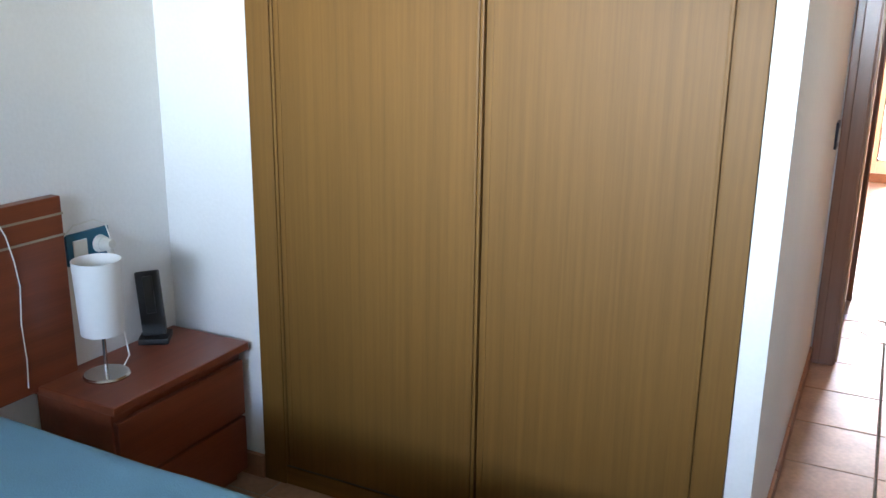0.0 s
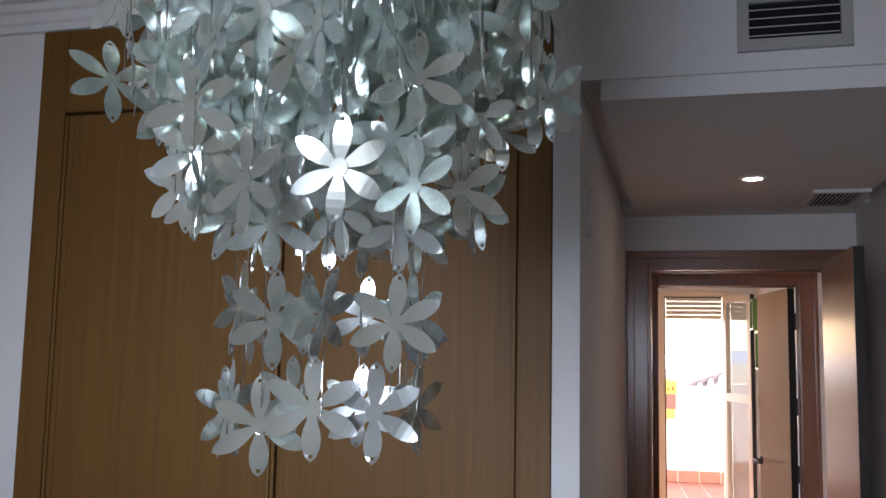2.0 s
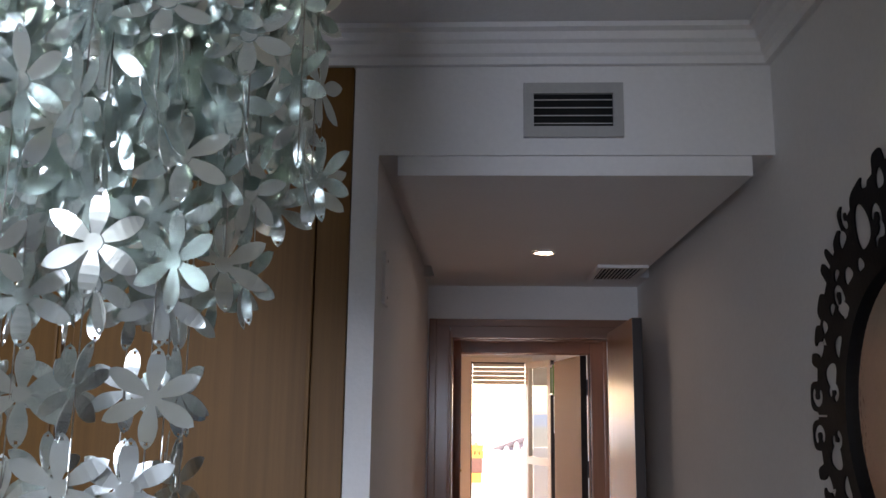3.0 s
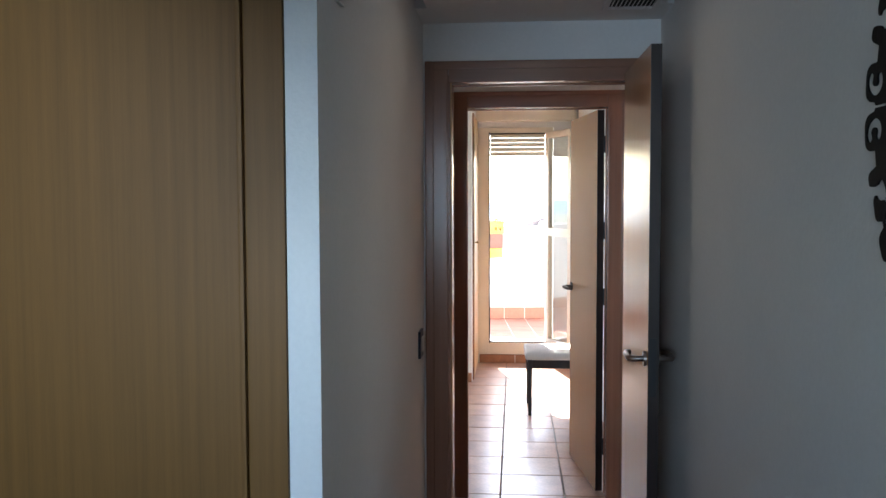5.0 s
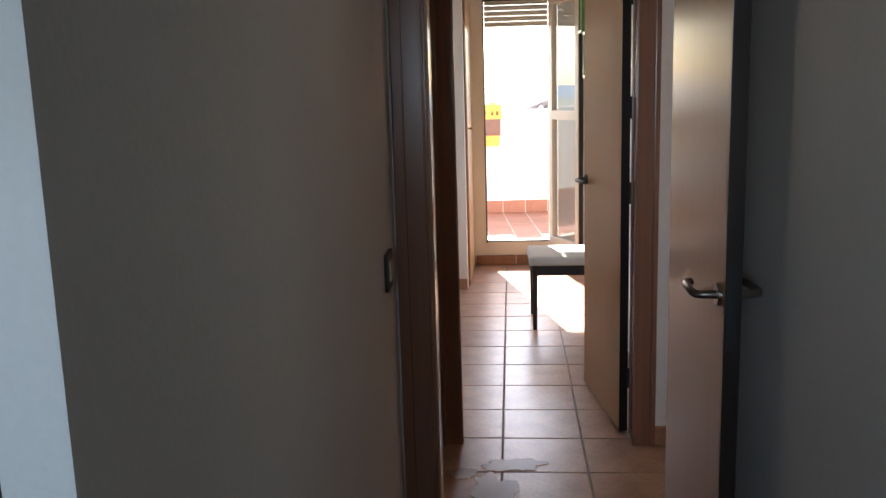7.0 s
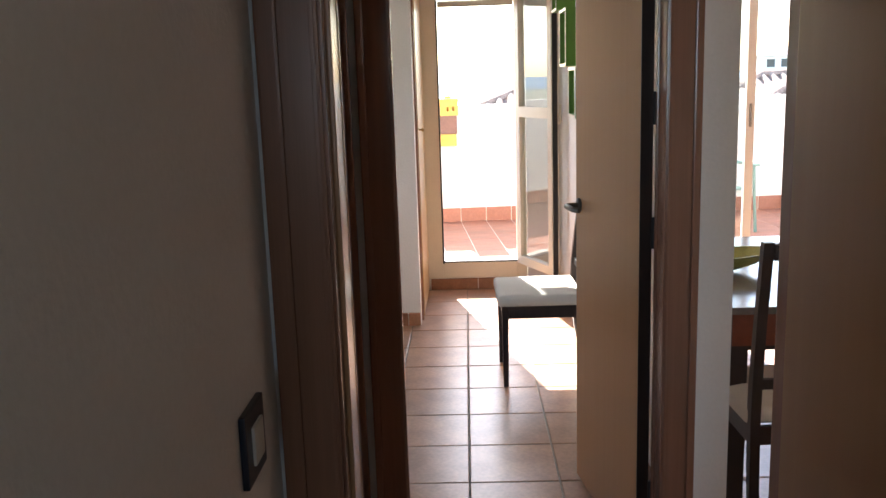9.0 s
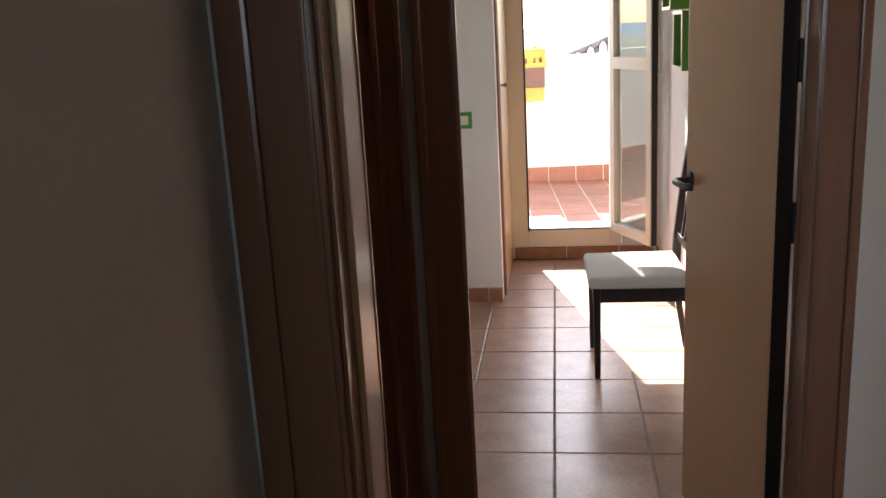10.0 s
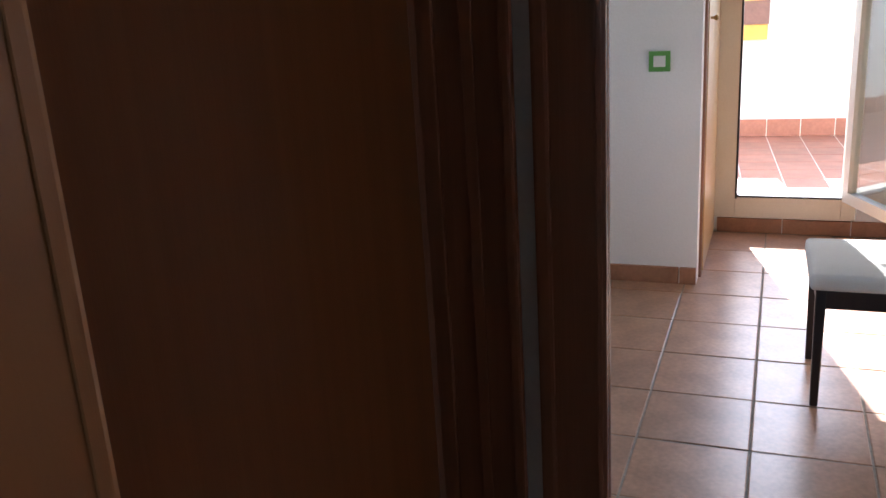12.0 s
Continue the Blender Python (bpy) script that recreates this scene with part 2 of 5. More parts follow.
structure("wall_dining_right", boxes((X_DIN, Y_HALL, 0, X_DIN + 0.12, Y_TERR, Z_ROOM)), WHITE, "white painted dining room end wall", "wall")
# ceilings
structure("ceiling_bedroom", boxes((X_HEAD - 0.12, Y_BACK - 0.12, Z_BED, X_RIGHT + 0.095, Y_HALL, Z_BED + 0.12)), CEIL, "white painted bedroom ceiling", "ceiling")
structure("ceiling_corridor", boxes((X_COR, Y_WARD, Z_SOFFIT, X_RIGHT, Y_DOOR, Z_BED - 0.002), (X_COR + 0.045, Y_WARD + 0.012, Z_COR, X_RIGHT - 0.05, Y_DOOR - 0.28, Z_SOFFIT + 0.01), (X_COR, Y_DOOR - 0.28, Z_COR + 0.002, X_RIGHT, Y_DOOR, Z_SOFFIT + 0.01)), CEIL, "dropped white corridor ceiling with a stepped panel", "ceiling")
structure("ceiling_rooms", boxes((-1.32, Y_HALL, Z_ROOM, X_DIN + 0.12, Y_TERR, Z_ROOM + 0.12)), CEIL, "white painted ceiling of hall and rooms", "ceiling")

# crown moulding: stepped cove round the bedroom ceiling
def crown_run(a, b, inward, name):
    """Stepped moulding from a to b; inward is the unit vector from the wall into the room."""
    prof = [(0.0, 2.53), (0.016, 2.53), (0.018, 2.548), (0.026, 2.554), (0.032, 2.576), (0.042, 2.582), (0.046, 2.6), (0.062, 2.605), (0.062, Z_BED - 0.002), (0.0, Z_BED - 0.002)]
    bm = bmesh.new()
    rings = []
    along = (Vector((*b, 0)) - Vector((*a, 0))).normalized()
    for p, end in ((a, 1), (b, -1)):
        rings.append([bm.verts.new((p[0] + inward[0] * d + along.x * d * end, p[1] + inward[1] * d + along.y * d * end, z)) for d, z in prof])
    n = len(prof)
    for k in range(n):
        bm.faces.new((rings[0][k], rings[0][(k + 1) % n], rings[1][(k + 1) % n], rings[1][k]))
    bm.faces.new(rings[0])
    bm.faces.new(rings[1][::-1])
    bmesh.ops.recalc_face_normals(bm, faces=bm.faces[:])
    return structure(name, bm, CEIL, "white stepped plaster crown moulding", "moulding")


crown_run((X_HEAD, Y_WARD - 0.001), (X_RIGHT, Y_WARD - 0.001), (0, -1), "trim_crown_front")
crown_run((X_RIGHT - 0.001, Y_BACK), (X_RIGHT - 0.001, Y_WARD), (-1, 0), "trim_crown_right")
crown_run((X_HEAD + 0.001, Y_BACK), (X_HEAD + 0.001, Y_WARD), (1, 0), "trim_crown_left")
crown_run((X_HEAD, Y_BACK + 0.001), (X_RIGHT, Y_BACK + 0.001), (0, 1), "trim_crown_back")


# ---- doors ----
def door_frame(name, label, x0, x1, yf, yb, top=2.03, wide=0.1, mats=(DOOR, DOOR_X), bead=0.016, reveal=0.0, far=0.0):
    """A wooden door set in a wall across y: casings on both faces, lining behind them. x0, x1: clear opening."""
    d = thing(name, label, "door", None, "", "structure")

    def strip(dim, m, nm, r=0.005):
        part(nm, soft_box(*dim, r), m, d)
    for y, s, back in ((yf, -1, reveal), (yb, 1, far)):
        ya, yc = sorted((y + s * 0.001, y + s * 0.016))
        strip((x0 - wide, ya, 0, x0 - back, yc, top + 0.085), mats[0], "casing")
        strip((x1 + min(back, reveal), ya, 0, x1 + wide, yc, top + 0.085), mats[0], "casing")
        strip((x0 - back + 0.0005, ya, top, x1 + min(back, reveal) - 0.0005, yc, top + 0.0845), mats[1], "casing")
        # raised outer bead and slim inner bead of the casing
        yd, ye = sorted((y + s * 0.014, y + s * 0.023))
        strip((x0 - wide, yd, 0, x0 - wide + bead, ye, top + 0.085), mats[0], "casing_bead")
        strip((x1 + wide - bead, yd, 0, x1 + wide, ye, top + 0.085), mats[0], "casing_bead")
        strip((x0 - wide + bead, yd, top + 0.085 - bead, x1 + wide - bead, ye, top + 0.0845), mats[1], "casing_bead")
        yd, ye = sorted((y + s * 0.0145, y + s * 0.019))
        strip((x0 - back - 0.013, yd, 0, x0 - back - 0.005, ye, top - 0.001), mats[0], "casing_bead", 0.002)
        strip((x1 + back + 0.005, yd, 0, x1 + back + 0.013, ye, top - 0.001), mats[0], "casing_bead", 0.002)
    part("lining", boxes((x0 - 0.04, yf, 0, x0 - max(0.014, far + 0.002) + 2 * reveal, yb, top + 0.03)), mats[0], d)
    part("lining", boxes((x1 + 0.006, yf, 0, x1 + 0.04, yb, top + 0.03)), mats[0], d)
    part("lining", boxes((x0 - 0.014 + 2 * reveal, yf, top + 0.006, x1 + 0.006, yb, top + 0.03)), mats[1], d)
    return d


def lever(parent, at, out, along, m=CHROME):
    """Lever handle with a rose: at = centre on the leaf's face, out = unit normal, along = unit way of the lever."""
    at, out, along = Vector(at), Vector(out), Vector(along)
    bm = bmesh.new()
    cyl(bm, at, at + out * 0.008, 0.025, 0.024, 24)
    h = part("handle", bm, m, parent, "", True)
    pts = [at + out * 0.008, at + out * 0.035, at + out * 0.048 + along * 0.006, at + out * 0.053 + along * 0.02, at + out * 0.052 + along * 0.1, at + out * 0.047 + along * 0.118, at + out * 0.036 + along * 0.126]
    part("lever", tube(pts, 0.0095, seg=12), m, h, "", True)
    return h


# bedroom door, open against the corridor's right wall
door_1 = door_frame("door_1", "reddish wooden bedroom door standing open in its frame", 0.135, 0.866, Y_DOOR + 0.011, Y_HALL, wide=0.099, bead=0.034, reveal=0.006)
part("stop", soft_box(0.132, Y_DOOR + 0.049, 0, 0.1405, Y_HALL + 0.0155, 2.036, 0.003), LEAF, door_1, "paler wooden door stop")
part("stop_bead", soft_box(0.1402, Y_HALL + 0.004, 0, 0.1418, Y_HALL + 0.01, 2.03, 0.0006, 1), LEAF, door_1)
part("stop", soft_box(0.86, Y_DOOR + 0.055, 0, 0.874, Y_HALL + 0.012, 2.036, 0.003), DOOR, door_1)
leaf = part("leaf", soft_box(0.821, 3.41, 0.008, 0.857, 4.066, 2.055, 0.003), LEAF, door_1)
lever(leaf, (0.821, 3.455, 1.045), (-1, 0, 0), (0, 1, 0), STEEL)
lever(leaf, (0.857, 3.455, 1.045), (1, 0, 0), (0, 1, 0), STEEL)
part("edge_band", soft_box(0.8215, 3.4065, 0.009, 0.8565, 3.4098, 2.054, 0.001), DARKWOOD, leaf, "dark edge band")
part("lock_plate", soft_box(0.826, 3.405, 0.93, 0.848, 3.4072, 1.12, 0.001), GASKET, leaf, "dark metal lock plate")
for z in (0.25, 1.05, 1.85):
    bm = bmesh.new()
    cyl(bm, (0.862, 4.062, z - 0.045), (0.862, 4.062, z + 0.045), 0.007, seg=10)
    part("hinge", bm, CHROME, door_1, "satin metal hinge", True)

# second door, open into the far room
door_2 = door_frame("door_2", "reddish wooden door standing open into a tiled room", 0.154, 0.8645, Y_SECOND, Y_SECOND2, wide=0.093, bead=0.022, far=0.018)
ang = math.degrees(math.atan2(5.86 - 5.2, 0.737 - 0.832)) - 180
leaf2 = part("leaf", soft_box(-0.675, 0.0, 0.008, -0.006, 0.037, 2.03, 0.003), LEAF, door_2)
leaf2.matrix_basis = pose(0.825, 5.216, 0, 0, 0, ang)
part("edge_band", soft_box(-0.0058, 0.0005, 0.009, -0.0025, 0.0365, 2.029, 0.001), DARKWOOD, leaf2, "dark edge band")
lever(leaf2, (-0.625, 0.037, 1.045), (0, 1, 0), (1, 0, 0), DARKMETAL)
lever(leaf2, (-0.625, 0.0, 1.045), (0, -1, 0), (1, 0, 0), DARKMETAL)
for z in (0.25, 1.05, 1.4, 1.85):
    bm = bmesh.new()
    cyl(bm, (0.864, 5.2215, z - 0.045), (0.864, 5.2215, z + 0.045), 0.006, seg=10)
    part("hinge", bm, GASKET, door_2, "black painted hinge", True)

# closed door in the hall's left wall
door_3 = thing("door_3", "closed reddish wooden door in the hall", "door", None, "", "structure")
part("casing", soft_box(0.0305, 5.044, 0, 0.046, 5.0605, 2.115, 0.004), DOOR, door_3)
part("casing", soft_box(0.031, 4.2295, 0, 0.047, 4.2375, 2.028, 0.002), DOOR, door_3)
part("casing", soft_box(0.031, 4.2265, 2.03, 0.046, 5.0435, 2.114, 0.005), DOOR_Y, door_3)
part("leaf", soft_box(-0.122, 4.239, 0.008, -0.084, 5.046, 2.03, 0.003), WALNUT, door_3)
part("lining", soft_box(-0.138, 5.0565, 0, 0.03, 5.0845, 2.05, 0.002), DOOR, door_3)
part("stop", soft_box(-0.078, 5.0475, 0, -0.055, 5.0565, 2.03, 0.002), DOOR, door_3)
part("stop", soft_box(-0.02, 5.0505, 0, -0.004, 5.0565, 2.03, 0.002), DOOR, door_3)


# ---- terrace door and its leaf, shutter ----
window_1 = thing("window_1", "cream aluminium terrace door with one leaf swung inwards", "glass door", None, "", "structure")
FX0, FX1, ZB, ZT = 0.153, 0.684, 0.2, 2.186
part("window_frame", soft_box(0.03, Y_TERR - 0.012, 0.085, FX0, Y_TERR + 0.07, 2.238, 0.004), ALU, window_1)
part("window_frame", soft_box(FX1, Y_TERR - 0.012, 0.085, 0.755, Y_TERR + 0.07, 2.238, 0.004), ALU, window_1)
part("window_frame", soft_box(FX0 + 0.0005, Y_TERR - 0.0115, ZT, FX1 - 0.0005, Y_TERR + 0.069, 2.2375, 0.004), ALU, window_1)
part("window_sill", soft_box(FX0 + 0.0005, Y_TERR - 0.0115, 0.085, FX1 - 0.0005, Y_TERR + 0.13, ZB, 0.004), ALU, window_1)
g = 0.009
part("gasket", boxes((FX0 - 0.001, Y_TERR - 0.016, ZB - g, FX0 + g, Y_TERR + 0.03, ZT + g)), GASKET, window_1, "black rubber door gasket")
part("gasket", boxes((FX0 + g, Y_TERR - 0.016, ZB - 0.001, FX1, Y_TERR + 0.03, ZB + g)), GASKET, window_1, "black rubber door gasket")
part("gasket", boxes((FX0 + g, Y_TERR - 0.016, ZT - g, FX1, Y_TERR + 0.03, ZT + 0.001)), GASKET, window_1, "black rubber door gasket")
for i in range(5):
    z = 2.166 - 0.043 * i
    bm = boxes((FX0 + 0.01, Y_TERR + 0.045, z - 0.0205, FX1 - 0.002, Y_TERR + 0.058, z + 0.0205))
    bmesh.ops.bevel(bm, geom=bm.edges[:], offset=0.003, segments=2, affect="EDGES")
    part("shutter_slat", bm, ALU, window_1)
wleaf = part("leaf_frame", boxes((0, 0, 0, 0.052, 0.05, 2.0), (0.46, 0, 0, 0.512, 0.05, 2.0), (0.052, 0, 0, 0.46, 0.05, 0.058), (0.052, 0, 1.94, 0.46, 0.05, 2.0), (0.052, 0, 1.03, 0.46, 0.05, 1.1)), ALU, window_1, "cream aluminium leaf frame")
wleaf.matrix_basis = pose(0.686, 8.895, 0.19, 0, 0, math.degrees(math.atan2(-0.47, 0.2)))
for z0, z1 in ((0.058, 1.03), (1.1, 1.94)):
    p = part("pane", boxes((0.052, 0.022, z0, 0.46, 0.028, z1)), GLASS, wleaf, "clear glass pane")
    p.visible_shadow = False
part("edge_gasket", boxes((0.512, 0.008, 0.004, 0.519, 0.042, 1.996)), GASKET, wleaf, "black rubber edge gasket")
bm = tube([(0.486, 0.05, 1.0), (0.486, 0.075, 1.0), (0.486, 0.08, 1.01), (0.486, 0.08, 1.12)], 0.008, seg=8)
part("handle", bm, ALU, wleaf, "", True)
sb = structure("shutter_box", soft_box(0.036, 8.79, 2.29, 0.962, Y_TERR - 0.001, 2.41, 0.012), ALU, "cream roller shutter box over the terrace door", "shutter box")

# sliding door of the dining room
ALUWHITE = mat("white_lacquered_aluminium", (0.74, 0.74, 0.7), 0.35, 0, 0.04, 4, 0.05, 90)
window_2 = thing("window_2", "cream aluminium sliding terrace door standing open", "sliding door", None, "", "structure")
part("window_frame", soft_box(1.301, Y_TERR + 0.0, 0.05, 1.345, Y_TERR + 0.09, 2.199, 0.004), ALUWHITE, window_2)
part("window_frame", soft_box(3.455, Y_TERR + 0.0, 0.05, 3.499, Y_TERR + 0.09, 2.199, 0.004), ALUWHITE, window_2)
part("window_frame", soft_box(1.3455, Y_TERR + 0.0, 2.15, 3.4545, Y_TERR + 0.09, 2.199, 0.004), ALUWHITE, window_2)
part("window_sill", soft_box(1.301, Y_TERR, 0.0, 3.499, Y_TERR + 0.14, 0.05, 0.004), ALUWHITE, window_2)
ys = Y_TERR + 0.02
sash = part("sash", boxes((1.347, ys, 0.052, 1.402, ys + 0.03, 2.148), (2.278, ys, 0.052, 2.338, ys + 0.03, 2.148), (1.402, ys + 0.0005, 0.052, 2.278, ys + 0.0295, 0.12), (1.402, ys + 0.0005, 2.09, 2.278, ys + 0.0295, 2.148)), ALUWHITE, window_2, "cream aluminium sliding sash")
pane = part("pane", boxes((1.402, ys + 0.012, 0.12, 2.278, ys + 0.018, 2.09)), GLASS, sash, "clear glass pane")
pane.visible_shadow = False
part("pull", soft_box(2.3, ys - 0.009, 1.1, 2.316, ys + 0.001, 1.26, 0.002), CHROME, sash)


# ---- skirting tiles, each piece its own ----
def skirting(name, a, b, inward, label="terracotta skirting tiles along the wall", h=0.08, piece=0.34, z0=0.0, material=SKIRT, off=0.0):
    s = thing(name, label, "skirting", None, "", "structure")
    a, b = Vector((*a, 0)), Vector((*b, 0))
    d = (b - a).normalized()
    n = Vector((*inward, 0))
    t, total = off, (b - a).length
    while t < total - 0.01:
        w = min(piece, total - t)
        bm = bmesh.new()
        m = Matrix(((d.x, n.x, 0, 0), (d.y, n.y, 0, 0), (0, 0, 1, 0), (0, 0, 0, 1)))
        vs = box(bm, 0.003, 0.001, 0.0, w - 0.003, 0.011, h)
        for v in vs:
            if v.co.z > h - 0.001 and v.co.y > 0.005:
                v.co.z -= 0.004
        bmesh.ops.transform(bm, matrix=Matrix.Translation(a + d * t + Vector((0, 0, z0))) @ m, verts=bm.verts)
        bmesh.ops.recalc_face_normals(bm, faces=bm.faces[:])
        part("skirting_tile", bm, material, s)
        t += w
    return s


skirting("baseboard_corridor", (X_COR, Y_WARD), (X_COR, Y_DOOR - 0.02), (1, 0))
skirting("baseboard_right", (X_RIGHT, 0.2), (X_RIGHT, Y_DOOR - 0.02), (-1, 0))
skirting("baseboard_wardrobe_side", (-1.77, Y_WARD), (-1.434, Y_WARD), (0, -1))
skirting("baseboard_headboard", (X_HEAD, 0.0), (X_HEAD, Y_WARD - 0.012), (1, 0))
skirting("baseboard_pier", (-1.2, 8.0), (0.033, 8.0), (0, -1), off=0.0, piece=0.385)
skirting("baseboard_terrace", (0.06, Y_TERR), (0.96, Y_TERR), (0, -1))
skirting("baseboard_partition", (X_PART, 5.3), (X_PART, Y_TERR - 0.012), (-1, 0))
skirting("baseboard_hall", (0.95, Y_SECOND), (X_PART2, Y_SECOND), (0, -1))


# ---- bedroom things ----
def make_wardrobe():
    w = thing("wardrobe", "built-in oak veneer wardrobe with two sliding doors", "wardrobe")
    y = Y_WARD - 0.006
    part("side_post", soft_box(-1.434, y, 0, -1.352, y + 0.06, 2.529, 0.003), OAK, w)
    part("side_post", soft_box(-0.11, y, 0, -0.035, y + 0.06, 2.529, 0.003), OAK, w)
    part("top_panel", soft_box(-1.3515, y + 0.001, 2.3, -0.1105, y + 0.06, 2.529, 0.003), OAK_X, w)
    part("plinth", soft_box(-1.3515, y + 0.004, 0, -0.1105, y + 0.06, 0.06, 0.003), OAK_X, w)
    part("track", boxes((-1.3515, y + 0.006, 0.0605, -0.1105, y + 0.058, 0.0665)), DARKMETAL, w, "dark metal bottom track")
    a = part("sliding_door", soft_box(-1.347, y + 0.003, 0.068, -0.722, y + 0.02, 2.291, 0.002), OAK, w)
    part("edge_profile", soft_box(-0.7215, y - 0.006, 0.068, -0.709, y + 0.022, 2.291, 0.004), OAK, a)
    part("edge_profile", soft_box(-0.7085, y - 0.002, 0.068, -0.699, y + 0.02, 2.291, 0.003), OAK, a)
    part("edge_profile", soft_box(-1.3465, y - 0.003, 0.07, -1.337, y + 0.0035, 2.289, 0.003), OAK, a)
    part("edge_profile", soft_box(-1.326, y + 0.0015, 0.07, -1.32, y + 0.0035, 2.289, 0.0008), OAK, a)
    b = part("sliding_door", soft_box(-0.6945, y + 0.007, 0.068, -0.115, y + 0.024, 2.291, 0.002), OAK, w)
    part("edge_profile", soft_box(-0.684, y + 0.0055, 0.07, -0.676, y + 0.0075, 2.289, 0.0008), OAK, b)
    part("edge_profile", soft_box(-0.126, y + 0.001, 0.07, -0.1155, y + 0.0075, 2.289, 0.003), OAK, b)
    for x0, x1 in ((-1.352, -1.347), (-0.699, -0.6945), (-0.115, -0.11)):
        part("joint_strip", boxes((x0, y + 0.015, 0.07, x1, y + 0.02, 2.289)), OAK, w)
    part("back_board", boxes((-1.351, y + 0.03, 0.068, -0.1105, y + 0.05, 2.299)), WALNUT, w)
    return w


make_wardrobe()


def make_bed():
    b = thing("bed", "double bed with a plain pale blue cover and cherry headboard", "bed")
    part("base", boxes((-1.69, 0.16, 0.05, -0.04, 1.4, 0.27)), CHERRY, b)
    for x in (-1.6, -0.12):
        for y in (0.24, 1.32):
            bm = bmesh.new()
            cyl(bm, (x, y, 0), (x, y, 0.05), 0.03, 0.035, 16)
            part("leg", bm, DARKWOOD, b)
    bm = boxes((-1.72, 0.1, 0.2, 0.0, 1.455, 0.488))
    bmesh.ops.subdivide_edges(bm, edges=bm.edges[:], cuts=24, use_grid_fill=True)
    for v in bm.verts:
        c = v.co
        if c.z > 0.3:
            c.z += 0.008 * noise.noise(Vector((c.x * 2.3, c.y * 2.9, 0.2))) + 0.003 * noise.noise(Vector((c.x * 9, c.y * 7, 1.4)))
        else:
            e = noise.noise(Vector((c.x * 6, c.y * 6, 3.1)))
            c.x += 0.012 * e
            c.y += 0.012 * e
    ed = [e for e in bm.edges if len(e.link_faces) == 2 and e.calc_face_angle(0) > 1.0]
    bmesh.ops.bevel(bm, geom=ed, offset=0.03, segments=4, profile=0.6, affect="EDGES")
    part("bedcover", bm, BLUE_COVER, b, "pale blue cotton cover", True)
    h = part("headboard", soft_box(-1.776, -0.25, 0.456, -1.74, 1.764, 0.972, 0.004), CHERRY, b)
    for z in (0.866, 0.924):
        part("inlay", boxes((-1.741, -0.25, z - 0.003, -1.738, 1.766, z + 0.003)), ALUMINLAY, h, "pale metal inlay strip")
    bm = tube([(-1.737, 1.56, 0.955), (-1.734, 1.585, 0.9), (-1.733, 1.60, 0.83), (-1.735, 1.61, 0.76), (-1.735, 1.6, 0.66), (-1.736, 1.605, 0.56), (-1.737, 1.6, 0.48)], 0.0019, seg=6)
    part("cable", bm, SHADE, b, "thin pale lamp cable", True)
    return b


BLUE_COVER = mat("pale_blue_cotton", (0.16, 0.36, 0.5), 0.9, 0, 0.06, 3.0, 0.35, 260)
ALUMINLAY = plain("pale_metal_inlay", (0.45, 0.4, 0.33), 0.4, 0.6)
SHADE = mat("white_frosted_glass", (0.85, 0.85, 0.83), 0.3, 0, 0.02, 5, 0.02, 60)
BLACK = plain("glossy_black_plastic", (0.006, 0.006, 0.007), 0.5)
SMOKE = plain("smoked_grey_plastic", (0.03, 0.03, 0.03), 0.3)
TEAL = plain("teal_plastic_frame", (0.005, 0.11, 0.19), 0.3)
OFFWHITE = plain("off_white_plastic", (0.72, 0.7, 0.64), 0.35)
make_bed()


def make_bedside():
    t = thing("bedside_table", "low cherry bedside table with drawers against the wall", "bedside table")
    x0, x1, y0, y1, h = -1.768, -1.46, 1.63, 2.165, 0.47
    part("body", soft_box(x0, y0 + 0.015, 0.03, x1 - 0.03, y1 - 0.012, h - 0.025, 0.003), CHERRY, t)
    part("top", soft_box(x0, y0, h - 0.0245, x1, y1, h, 0.005), CHERRY, t)
    part("plinth", boxes((x0 + 0.01, y0 + 0.03, 0, x1 - 0.05, y1 - 0.03, 0.03)), CHERRY, t)
    for z0, z1 in ((0.045, 0.225), (0.235, 0.415)):
        part("drawer", soft_box(x1 - 0.0295, y0 + 0.02, z0, x1 - 0.012, y1 - 0.018, z1, 0.003), CHERRY, t)
    return t


make_bedside()


def lathe(profile, seg=32, center=(0, 0, 0)):
    """Surface of revolution of (radius, z) pairs."""
    bm = bmesh.new()
    rings = []
    for r, z in profile:
        rings.append([bm.verts.new((center[0] + r * math.cos(2 * math.pi * k / seg), center[1] + r * math.sin(2 * math.pi * k / seg), center[2] + z)) for k in range(seg)])
    for a, b in zip(rings, rings[1:]):
        for k in range(seg):
            bm.faces.new((a[k], a[(k + 1) % seg], b[(k + 1) % seg], b[k]))
    bmesh.ops.remove_doubles(bm, verts=bm.verts[:], dist=1e-5)
    bmesh.ops.recalc_face_normals(bm, faces=bm.faces[:])
    return bm


